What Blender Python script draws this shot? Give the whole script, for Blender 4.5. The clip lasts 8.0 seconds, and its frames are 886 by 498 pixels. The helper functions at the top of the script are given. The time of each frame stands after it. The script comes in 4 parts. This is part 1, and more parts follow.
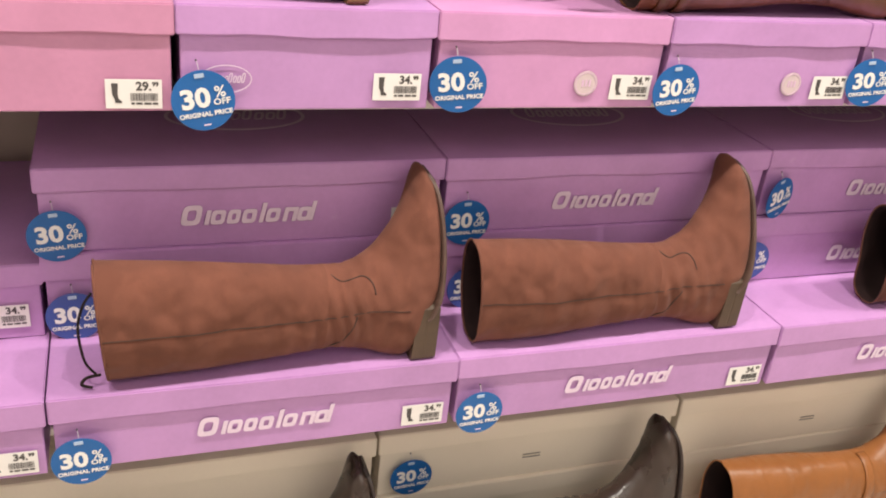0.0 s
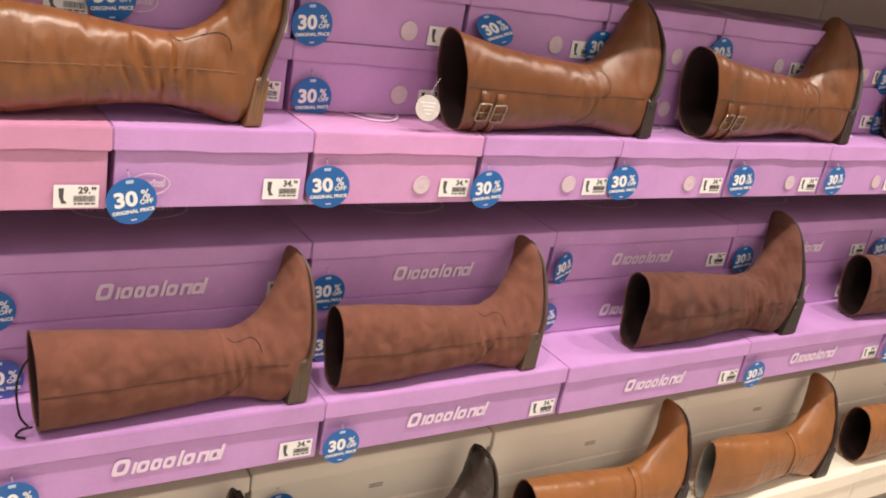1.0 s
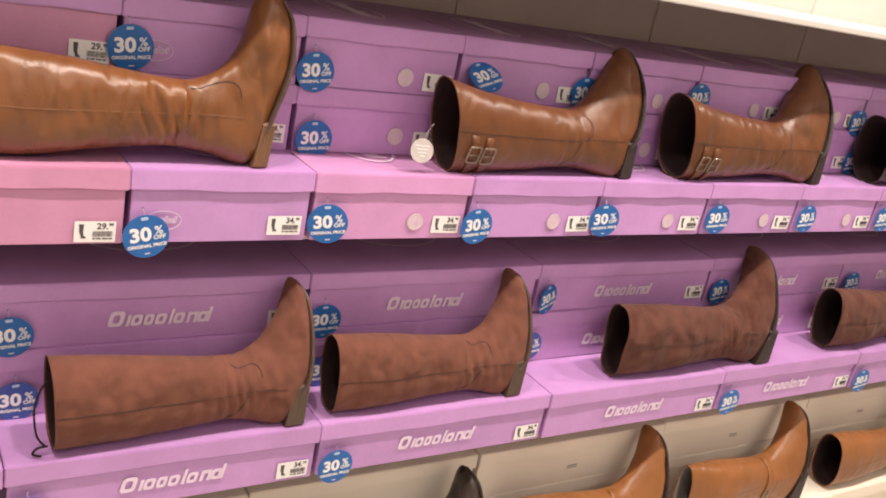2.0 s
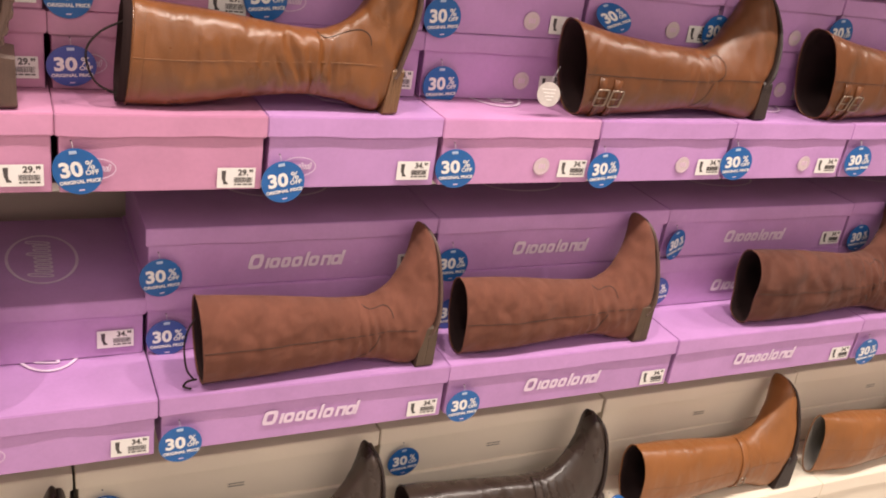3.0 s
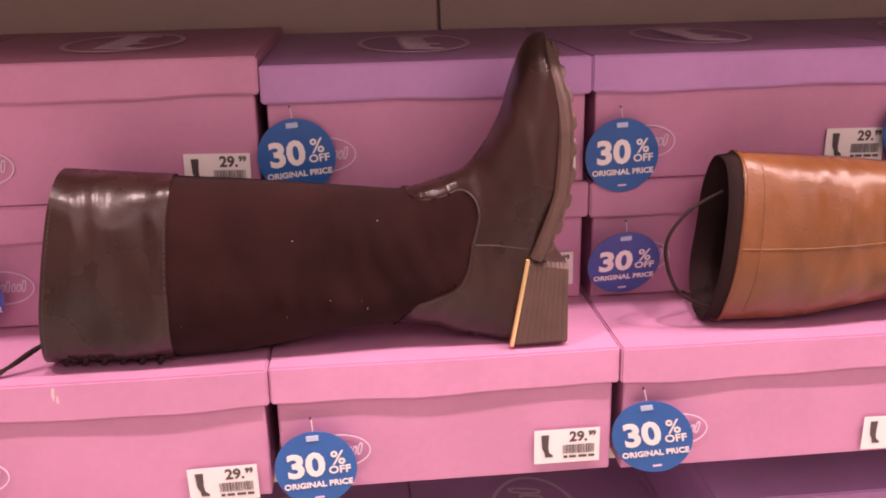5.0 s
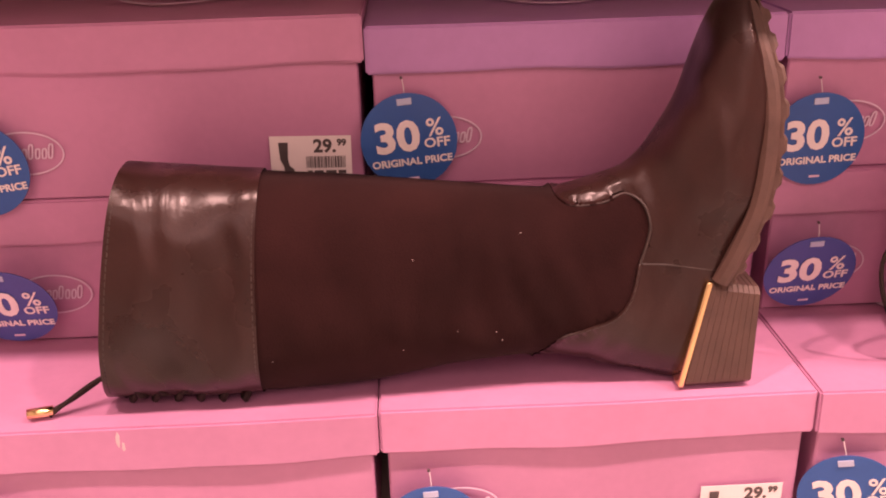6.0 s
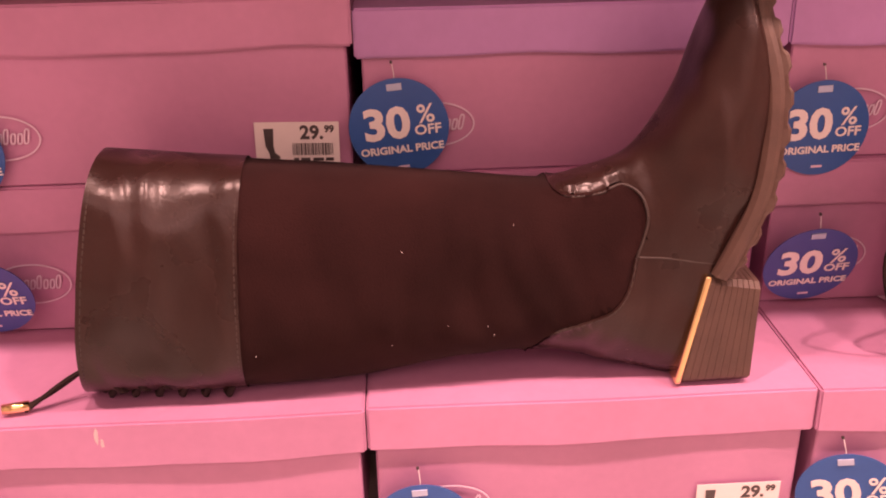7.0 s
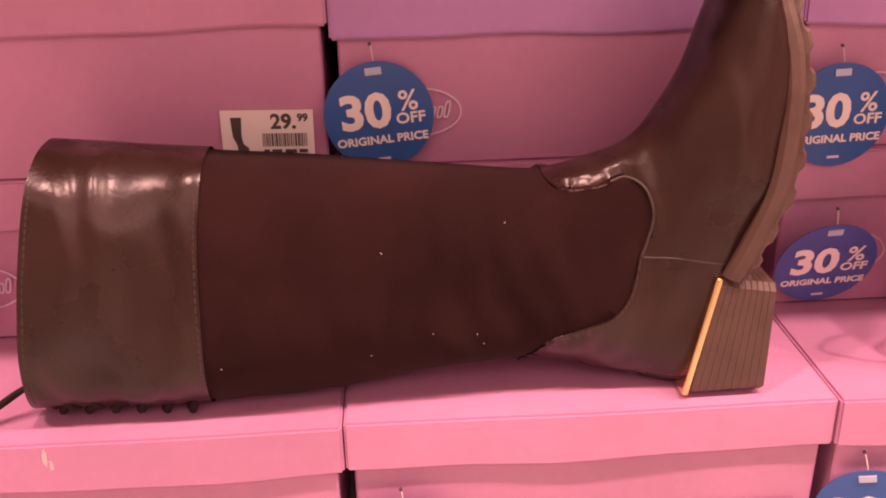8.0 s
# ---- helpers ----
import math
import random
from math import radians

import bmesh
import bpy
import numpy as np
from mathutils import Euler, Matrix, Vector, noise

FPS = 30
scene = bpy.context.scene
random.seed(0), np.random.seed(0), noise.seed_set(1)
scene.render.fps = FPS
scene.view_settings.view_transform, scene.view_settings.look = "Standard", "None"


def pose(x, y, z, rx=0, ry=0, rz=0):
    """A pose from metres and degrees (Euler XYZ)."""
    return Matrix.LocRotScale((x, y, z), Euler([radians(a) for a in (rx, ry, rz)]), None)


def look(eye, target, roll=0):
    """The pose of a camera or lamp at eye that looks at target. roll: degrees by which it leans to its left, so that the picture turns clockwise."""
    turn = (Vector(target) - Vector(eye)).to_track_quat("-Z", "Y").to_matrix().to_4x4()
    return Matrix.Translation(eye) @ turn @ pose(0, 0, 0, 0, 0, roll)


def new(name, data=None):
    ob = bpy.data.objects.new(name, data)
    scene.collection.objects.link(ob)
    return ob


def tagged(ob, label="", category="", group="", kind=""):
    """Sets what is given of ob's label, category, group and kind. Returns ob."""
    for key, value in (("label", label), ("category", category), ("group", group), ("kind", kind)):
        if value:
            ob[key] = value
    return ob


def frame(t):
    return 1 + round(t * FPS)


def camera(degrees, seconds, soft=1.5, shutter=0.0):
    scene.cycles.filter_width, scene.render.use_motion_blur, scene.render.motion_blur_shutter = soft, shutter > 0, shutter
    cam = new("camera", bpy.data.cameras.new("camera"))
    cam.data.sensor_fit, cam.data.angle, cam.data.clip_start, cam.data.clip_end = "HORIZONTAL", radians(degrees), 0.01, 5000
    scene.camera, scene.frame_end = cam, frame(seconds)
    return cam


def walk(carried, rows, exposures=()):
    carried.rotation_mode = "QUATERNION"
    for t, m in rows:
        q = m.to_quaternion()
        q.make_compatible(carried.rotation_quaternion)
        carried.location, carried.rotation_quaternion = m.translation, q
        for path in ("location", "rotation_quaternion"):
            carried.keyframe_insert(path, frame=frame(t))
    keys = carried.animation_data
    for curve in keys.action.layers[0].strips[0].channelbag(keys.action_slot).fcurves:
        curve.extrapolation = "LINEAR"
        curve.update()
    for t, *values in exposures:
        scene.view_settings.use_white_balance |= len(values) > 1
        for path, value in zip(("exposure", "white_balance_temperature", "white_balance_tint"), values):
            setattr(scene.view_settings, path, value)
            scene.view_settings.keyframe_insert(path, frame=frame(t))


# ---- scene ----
cam = camera(51.5, 8.0, soft=1.9)
PATH = [
    (0, (0.078, -1.025, 1.668), (0.723, 0.645, 0.776), 6.4),
    (0.5, (-0.055, -1.167, 1.731), (0.821, 0.46, 0.965), 8.8),
    (1, (-0.15, -1.263, 1.796), (0.906, 0.286, 1.1), 10.5),
    (1.2, (-0.173, -1.285, 1.8), (0.968, 0.225, 1.155), 11.3),
    (2.3, (-0.212, -1.337, 1.868), (0.79, 0.251, 1.179), 10.6),
    (2.5, (-0.218, -1.339, 1.862), (0.722, 0.261, 1.117), 9.8),
    (3, (-0.224, -1.343, 1.853), (0.619, 0.285, 1.053), 8.7),
    (3.5, (-0.257, -1.339, 1.834), (0.395, 0.369, 1.023), 5.9),
    (4, (-0.301, -1.278, 1.826), (0.187, 0.506, 1.064), 3.6),
    (4.2, (-0.304, -1.223, 1.799), (0.12, 0.593, 1.078), 2.6),
    (4.5, (-0.338, -1.033, 1.776), (-0.013, 0.823, 1.105), 0.7),
    (4.8, (-0.367, -0.829, 1.759), (-0.187, 1.069, 1.154), -1.2),
    (5, (-0.386, -0.712, 1.763), (-0.207, 1.184, 1.151), -1.2),
    (5.2, (-0.392, -0.632, 1.766), (-0.204, 1.251, 1.12), -1.1),
    (6.3, (-0.449, -0.525, 1.781), (-0.412, 1.306, 0.978), -1.8),
    (6.5, (-0.445, -0.521, 1.782), (-0.409, 1.309, 0.975), -1.8),
    (7, (-0.437, -0.508, 1.775), (-0.358, 1.315, 0.958), -1.2),
    (7.5, (-0.434, -0.49, 1.765), (-0.335, 1.331, 0.944), -1.1),
    (8, (-0.431, -0.457, 1.755), (-0.332, 1.361, 0.928), -1.2),
]
walk(cam, [(t, look(eye, target, roll)) for t, eye, target, roll in PATH],
     exposures=[(0.0, 0.02, 6230, 0), (1.0, -0.02, 6320, 3), (2.5, -0.02, 6450, 7), (3.5, -0.12, 6470, 9), (4.0, -0.11, 6450, 12), (4.5, -0.02, 6640, 32), (5.2, 0.06, 7200, 46), (6.3, -0.04, 9000, 71), (8.0, -0.06, 9300, 73)])

# ---- light ----
world = bpy.data.worlds.new("world")
world.use_nodes = True
world.node_tree.nodes["Background"].inputs[0].default_value = (0.9, 0.85, 0.8, 1)
world.node_tree.nodes["Background"].inputs[1].default_value = 0.05
scene.world = world


def area_lamp(name, x, y, z, sx, sy, watts, color, tilt=0.0):
    data = bpy.data.lights.new(name, "AREA")
    data.shape, data.size, data.size_y = "RECTANGLE", sx, sy
    data.energy, data.color = watts, color
    ob = new(name, data)
    ob.matrix_world = pose(x, y, z, tilt, 0, 0)
    return ob


# ceiling spots in a row just before the shelves; added broad fill over the aisle
for lx in (-1.25, -0.27, 0.71, 1.69, 2.67, 3.65):
    area_lamp("ceiling_spot", lx, -0.69, 3.70, 0.10, 0.10, 33.0, (1.0, 0.87, 0.79))
area_lamp("ceiling_panel_lamp", 0.5, -3.2, 3.75, 6.0, 2.4, 84.0, (1.0, 0.9, 0.85))


# ---- materials ----
def material(name, color, rough=0.5, metal=0.0, vary=0.12, scale=30.0, fine=400.0, bump=0.1, bump_scale=300.0,
             coat=0.0, sheen=0.0, spec=0.5, scuff=None, scuff_scale=9.0, scuff_edge=0.68, island=0.0, stretch=(1, 1, 1), folds=0.0, folds_scale=(34, 12, 15)):
    m = bpy.data.materials.new(name)
    m.use_nodes = True
    nt = m.node_tree
    b = nt.nodes["Principled BSDF"]
    tc = nt.nodes.new("ShaderNodeTexCoord")
    mp = nt.nodes.new("ShaderNodeMapping")
    mp.inputs["Scale"].default_value = stretch
    info = nt.nodes.new("ShaderNodeObjectInfo")
    off = nt.nodes.new("ShaderNodeVectorMath")
    off.operation = "SCALE"
    comb = nt.nodes.new("ShaderNodeCombineXYZ")
    for k in range(3):
        nt.links.new(info.outputs["Random"], comb.inputs[k])
    nt.links.new(comb.outputs[0], off.inputs[0])
    off.inputs["Scale"].default_value = 7.0
    nt.links.new(tc.outputs["Object"], mp.inputs["Vector"])
    nt.links.new(off.outputs[0], mp.inputs["Location"])

    def noise_node(s, detail=4.0):
        n = nt.nodes.new("ShaderNodeTexNoise")
        n.inputs["Scale"].default_value = s
        n.inputs["Detail"].default_value = detail
        nt.links.new(mp.outputs[0], n.inputs["Vector"])
        return n

    n1, n2, n3 = noise_node(scale), noise_node(fine, 2.0), noise_node(bump_scale, 3.0)
    add = nt.nodes.new("ShaderNodeMath")
    add.operation = "MULTIPLY_ADD"
    nt.links.new(n2.outputs["Fac"], add.inputs[0])
    add.inputs[1].default_value = 0.35
    nt.links.new(n1.outputs["Fac"], add.inputs[2])
    ramp = nt.nodes.new("ShaderNodeValToRGB")
    ramp.color_ramp.elements[0].position, ramp.color_ramp.elements[1].position = 0.4, 0.95
    ramp.color_ramp.elements[0].color = [max(0.0, c * (1 - vary)) for c in color] + [1]
    ramp.color_ramp.elements[1].color = [min(1.0, c * (1 + vary)) for c in color] + [1]
    nt.links.new(add.outputs[0], ramp.inputs[0])
    out = ramp.outputs[0]
    if scuff:
        s = noise_node(scuff_scale, 8.0)
        r2 = nt.nodes.new("ShaderNodeValToRGB")
        r2.color_ramp.elements[0].position, r2.color_ramp.elements[1].position = scuff_edge, scuff_edge + 0.12
        mix = nt.nodes.new("ShaderNodeMix")
        mix.data_type = "RGBA"
        nt.links.new(s.outputs["Fac"], r2.inputs[0])
        nt.links.new(r2.outputs[0], mix.inputs[0])
        nt.links.new(out, mix.inputs[6])
        mix.inputs[7].default_value = (*scuff, 1)
        out = mix.outputs[2]
    if island:
        hsv = nt.nodes.new("ShaderNodeHueSaturation")
        mr = nt.nodes.new("ShaderNodeMapRange")
        mr.inputs[3].default_value, mr.inputs[4].default_value = 1 - island, 1 + island
        nt.links.new(info.outputs["Random"], mr.inputs[0])
        nt.links.new(mr.outputs[0], hsv.inputs["Value"])
        nt.links.new(out, hsv.inputs["Color"])
        out = hsv.outputs[0]
    nt.links.new(out, b.inputs["Base Color"])
    rr = nt.nodes.new("ShaderNodeMapRange")
    rr.inputs[3].default_value, rr.inputs[4].default_value = max(0.03, rough - 0.08), min(1, rough + 0.08)
    nt.links.new(n1.outputs["Fac"], rr.inputs[0])
    nt.links.new(rr.outputs[0], b.inputs["Roughness"])
    b.inputs["Metallic"].default_value = metal
    b.inputs["Specular IOR Level"].default_value = spec
    b.inputs["Coat Weight"].default_value = coat
    b.inputs["Coat Roughness"].default_value = 0.25
    b.inputs["Sheen Weight"].default_value = sheen
    if bump:
        bp = nt.nodes.new("ShaderNodeBump")
        bp.inputs["Strength"].default_value = bump
        bp.inputs["Distance"].default_value = 0.002
        nt.links.new(n3.outputs["Fac"], bp.inputs["Height"])
        nt.links.new(bp.outputs[0], b.inputs["Normal"])
        if folds:
            fm = nt.nodes.new("ShaderNodeMapping")
            fm.inputs["Scale"].default_value = folds_scale
            fm.inputs["Rotation"].default_value = (0, math.radians(14), 0)
            nt.links.new(tc.outputs["Object"], fm.inputs["Vector"])
            nt.links.new(off.outputs[0], fm.inputs["Location"])
            fn = nt.nodes.new("ShaderNodeTexNoise")
            fn.inputs["Scale"].default_value = 1.0
            fn.inputs["Detail"].default_value = 1.0
            fn.inputs["Distortion"].default_value = 0.25
            nt.links.new(fm.outputs[0], fn.inputs["Vector"])
            fb = nt.nodes.new("ShaderNodeBump")
            fb.inputs["Strength"].default_value = folds
            fb.inputs["Distance"].default_value = 0.02
            nt.links.new(fn.outputs["Fac"], fb.inputs["Height"])
            nt.links.new(fb.outputs[0], bp.inputs["Normal"])
    return m


PINK = material("pink_card", (0.55, 0.243, 0.40), 0.46, vary=0.085, scale=13, fine=140, bump=0.10, bump_scale=34, spec=0.6, scuff=(0.68, 0.42, 0.5), scuff_scale=14, scuff_edge=0.74, island=0.04)
LILAC = material("lilac_card", (0.49, 0.255, 0.53), 0.42, vary=0.085, scale=13, fine=140, bump=0.10, bump_scale=34, spec=0.55, scuff=(0.6, 0.4, 0.6), scuff_scale=14, scuff_edge=0.74, island=0.05)
ROSE = material("rose_card", (0.57, 0.275, 0.51), 0.42, vary=0.085, scale=13, fine=140, bump=0.10, bump_scale=34, spec=0.55, scuff=(0.66, 0.42, 0.56), scuff_scale=14, scuff_edge=0.74, island=0.03)
CREAM = material("cream_card", (0.86, 0.77, 0.64), 0.6, vary=0.04, scale=5, bump=0.06, bump_scale=80, spec=0.3, island=0.03)
LOGO = material("pale_print", (0.73, 0.58, 0.71), 0.5, vary=0.06, scale=60, bump=0)
LOGO_DULL = material("dull_print", (0.66, 0.46, 0.62), 0.5, vary=0.05, scale=60, bump=0)
GREY_PRINT = material("grey_print", (0.16, 0.14, 0.13), 0.6, vary=0.1, scale=60, bump=0)
SEAL = material("cream_seal_paper", (0.60, 0.48, 0.50), 0.6, vary=0.06, scale=80, bump=0)
OLD_PAPER = material("soft_paper", (0.50, 0.44, 0.42), 0.65, vary=0.12, scale=90, bump=0.1)
PAPER = material("label_paper", (0.80, 0.76, 0.74), 0.55, vary=0.03, scale=40, bump=0.02)
INK = material("black_ink", (0.07, 0.06, 0.06), 0.5, vary=0.2, scale=90, bump=0)
BLUE = material("blue_card_tag", (0.018, 0.115, 0.36), 0.38, vary=0.06, scale=20, bump=0.03, bump_scale=90, spec=0.4)
# the same blue card with pink bounce off the lids mixed into its colour
BLUE_BOUNCE = material("blue_card_tag_pink_bounce", (0.050, 0.088, 0.31), 0.38, vary=0.06, scale=20, bump=0.03, bump_scale=90, spec=0.4)
TAG_WHITE = material("white_tag_print", (0.80, 0.78, 0.76), 0.5, vary=0.03, scale=50, bump=0)
CLEAR = material("frosted_plastic", (0.42, 0.52, 0.68), 0.3, vary=0.1, scale=80, bump=0.1)
THREAD = material("white_thread", (0.7, 0.66, 0.68), 0.5, vary=0.1, scale=80, bump=0)
WALL = material("beige_wall_laminate", (0.68, 0.57, 0.51), 0.6, vary=0.06, scale=4, bump=0.05, bump_scale=40, spec=0.3)
SHELF = material("white_shelf_board", (0.62, 0.58, 0.54), 0.45, vary=0.05, scale=6, bump=0.03)
PLASTER = material("pale_plaster", (0.7, 0.66, 0.62), 0.8, vary=0.05, scale=3, bump=0.1, bump_scale=60)
FLOOR = material("pale_floor_tile", (0.66, 0.62, 0.57), 0.35, vary=0.1, scale=3, bump=0.05, bump_scale=50)

BLACK_LEATHER = material("dark_leather", (0.0255, 0.0098, 0.0081), 0.28, vary=0.3, scale=22, fine=600, bump=0.08, bump_scale=420, spec=0.40, folds=0.8, folds_scale=(26, 10, 14))
BLACK_SUEDE = material("dark_suede", (0.0215, 0.0078, 0.0075), 0.95, vary=0.35, scale=16, fine=900, bump=0.2, bump_scale=900, spec=0.08, sheen=0.03, scuff=(0.029, 0.0105, 0.0098), scuff_scale=11, scuff_edge=0.6)
TAN_LEATHER = material("tan_leather", (0.172, 0.0615, 0.0185), 0.30, vary=0.2, scale=14, fine=500, bump=0.18, bump_scale=380, spec=0.55, scuff=(0.13, 0.048, 0.016), scuff_scale=12, scuff_edge=0.60, folds=0.9, folds_scale=(30, 10, 13))
COGNAC = material("cognac_leather", (0.130, 0.0455, 0.0165), 0.33, vary=0.2, scale=14, fine=500, bump=0.18, bump_scale=380, spec=0.45, scuff=(0.092, 0.036, 0.013), scuff_scale=12, scuff_edge=0.56, folds=0.45, folds_scale=(26, 10, 15))
ORANGE = material("orange_tan_leather", (0.25, 0.095, 0.028), 0.38, vary=0.15, scale=14, fine=500, bump=0.15, bump_scale=380, spec=0.45, folds=0.3)
BROWN_SUEDE = material("brown_suede", (0.155, 0.061, 0.041), 0.9, vary=0.18, scale=30, fine=900, bump=0.2, bump_scale=700, spec=0.15, sheen=0.05, stretch=(1.25, 1, 0.75), scuff=(0.141, 0.055, 0.037), scuff_scale=26, scuff_edge=0.50, folds=0.7, folds_scale=(24, 10, 22))
DARK_BROWN_SUEDE = material("dark_brown_suede", (0.110, 0.044, 0.031), 0.9, vary=0.25, scale=24, fine=900, bump=0.2, bump_scale=700, spec=0.15, sheen=0.05, scuff=(0.088, 0.033, 0.023), scuff_scale=22, scuff_edge=0.52, folds=0.95, folds_scale=(20, 10, 17))
TAUPE_SUEDE = material("taupe_suede", (0.064, 0.039, 0.036), 0.9, vary=0.25, scale=22, fine=900, bump=0.2, bump_scale=700, spec=0.15, sheen=0.05, scuff=(0.094, 0.063, 0.058), scuff_scale=18, scuff_edge=0.53, folds=0.35, folds_scale=(24, 10, 22))
SHINY = material("glossy_dark_leather", (0.036, 0.023, 0.018), 0.28, vary=0.2, scale=20, bump=0.12, bump_scale=300, spec=0.55, coat=0.1, folds=0.3, folds_scale=(32, 10, 16))
LINING = material("dark_lining", (0.024, 0.013, 0.013), 0.85, spec=0.12, vary=0.2, scale=30, bump=0.2, bump_scale=500)
PALE_LINING = material("grey_lining", (0.34, 0.31, 0.28), 0.8, vary=0.1, scale=30, bump=0.2, bump_scale=500)
RUBBER = material("brown_rubber_sole", (0.088, 0.050, 0.039), 0.55, vary=0.2, scale=40, bump=0.15)
DARK_RUBBER = material("dark_rubber_sole", (0.026, 0.0155, 0.0135), 0.5, vary=0.2, scale=40, bump=0.15)
STACKED = material("stacked_wood_heel", (0.17, 0.085, 0.040), 0.5, vary=0.3, scale=40, fine=300, bump=0.12, stretch=(4, 1, 0.3))
OLIVE_HEEL = material("khaki_heel", (0.078, 0.047, 0.028), 0.55, vary=0.2, scale=40, bump=0.12)
STITCH = material("dark_stitching", (0.03, 0.014, 0.009), 0.7, vary=0.2, scale=200, bump=0)
TAN_STITCH = material("pale_stitching", (0.22, 0.095, 0.036), 0.6, vary=0.2, scale=200, bump=0)
GREY_STITCH = material("grey_stitching", (0.042, 0.030, 0.026), 0.5, vary=0.2, scale=200, bump=0)
GOLD = material("polished_gold", (0.92, 0.70, 0.36), 0.14, 1.0, vary=0.05, scale=40, bump=0.02)
NICKEL = material("aged_nickel", (0.30, 0.24, 0.19), 0.3, 1.0, vary=0.1, scale=80, bump=0.05)
CORD = material("dark_cord", (0.02, 0.012, 0.011), 0.75, spec=0.2, vary=0.2, scale=400, bump=0.2)


# ---- mesh helpers ----
def mesh_of(name, bm, mat, smooth=False):
    me = bpy.data.meshes.new(name)
    bm.to_mesh(me)
    bm.free()
    me.materials.append(mat)
    if smooth:
        for p in me.polygons:
            p.use_smooth = True
    return me


def part(name, bm, mat, parent=None, label="", smooth=False, m=None):
    me = bm if isinstance(bm, bpy.types.Mesh) else mesh_of(name, bm, mat, smooth)
    ob = new(name, me)
    if parent is not None:
        ob.parent = parent
    if m is not None:
        ob.matrix_basis = m
    if label:
        ob["label"] = label
    return ob


def thing(name, label, category, m, group="", kind=""):
    ob = new(name)
    ob.empty_display_size = 0.02
    ob.matrix_basis = m
    return tagged(ob, label, category, group, kind)


def slab(x0, x1, y0, y1, z0, z1, bevel=0.0, segs=2, bm=None):
    own = bm is None
    bm = bm or bmesh.new()
    made = bmesh.ops.create_cube(bm, size=1.0)["verts"]
    bmesh.ops.transform(bm, matrix=Matrix.Translation(((x0 + x1) / 2, (y0 + y1) / 2, (z0 + z1) / 2)) @ Matrix.Diagonal((x1 - x0, y1 - y0, z1 - z0, 1)), verts=made)
    if bevel and own:
        bmesh.ops.bevel(bm, geom=bm.edges[:], offset=bevel, segments=segs, affect="EDGES", profile=0.6)
    return bm


def tube(points, radius, sides=8, closed=False, bm=None, flat=1.0):
    """A tube along points; flat squeezes it along y."""
    bm = bm or bmesh.new()
    pts = [Vector(p) for p in points]
    n, rings = len(pts), []
    for k, p in enumerate(pts):
        a = pts[(k - 1) % n] if closed or k else pts[0]
        c = pts[(k + 1) % n] if closed or k < n - 1 else pts[-1]
        d = (c - a).normalized()
        u = d.cross(Vector((0, 1, 0)))
        u = u.normalized() if u.length > 1e-4 else Vector((1, 0, 0))
        v = d.cross(u).normalized()
        rings.append([bm.verts.new(p + radius * (math.cos(t) * u + flat * math.sin(t) * v)) for t in [2 * math.pi * q / sides for q in range(sides)]])
    for k in range(n if closed else n - 1):
        r, s = rings[k], rings[(k + 1) % n]
        for q in range(sides):
            bm.faces.new((r[q], r[(q + 1) % sides], s[(q + 1) % sides], s[q]))
    if not closed:
        bm.faces.new(rings[0][::-1])
        bm.faces.new(rings[-1])
    return bm


def plate(outline, thick=0.0004, bm=None):
    """A thin plate that faces -y, from an outline in x and z (anticlockwise as seen)."""
    bm = bm or bmesh.new()
    front = [bm.verts.new((x, -thick, z)) for x, z in outline]
    back = [bm.verts.new((x, 0, z)) for x, z in outline]
    n = len(outline)
    bm.faces.new(front)
    for k in range(n):
        bm.faces.new((front[k], back[k], back[(k + 1) % n], front[(k + 1) % n]))
    return bm


def ring_plate(cx, cz, rx, rz, width, thick=0.0004, bm=None, n=48, lean=0.0, power=1.0):
    bm = bm or bmesh.new()
    rows = []
    for k in range(n):
        t = 2 * math.pi * k / n
        c, s = math.cos(t), math.sin(t)
        c, s = math.copysign(abs(c) ** power, c), math.copysign(abs(s) ** power, s)
        row = []
        for r, y in ((0, -thick), (width, -thick), (0, 0), (width, 0)):
            z = (rz - r) * s
            row.append(bm.verts.new((cx + (rx - r) * c + lean * z, y, cz + z)))
        rows.append(row)
    for k in range(n):
        a, b = rows[k], rows[(k + 1) % n]
        bm.faces.new((a[0], b[0], b[1], a[1]))
        bm.faces.new((a[0], a[2], b[2], b[0]))
        bm.faces.new((a[1], b[1], b[3], a[3]))
    return bm


def disc_outline(r, n=48):
    return [(r * math.cos(2 * math.pi * k / n), r * math.sin(2 * math.pi * k / n)) for k in range(n)]


def text_mesh(words, size, mat, heavy=0.0, lift=0.0, wide=1.0, align="CENTER"):
    """Lettering that stands upright and faces -y."""
    cu = bpy.data.curves.new("lettering", "FONT")
    cu.body, cu.size, cu.align_x, cu.align_y = words, size, align, "CENTER"
    cu.offset, cu.extrude, cu.resolution_u = heavy, 0.0002, 3
    ob = new("lettering", cu)
    bpy.context.view_layer.update()
    me = bpy.data.meshes.new_from_object(ob.evaluated_get(bpy.context.evaluated_depsgraph_get()))
    bpy.data.objects.remove(ob)
    bpy.data.curves.remove(cu)
    me.transform(pose(0, lift, 0, 90, 0, 0) @ Matrix.Diagonal((wide, 1, 1, 1)))
    me.materials.clear()
    me.materials.append(mat)
    return me

# ---- the room ----
def setting(name, bm, mat, label, category):
    return tagged(part(name, bm, mat), label, category, "", "structure")


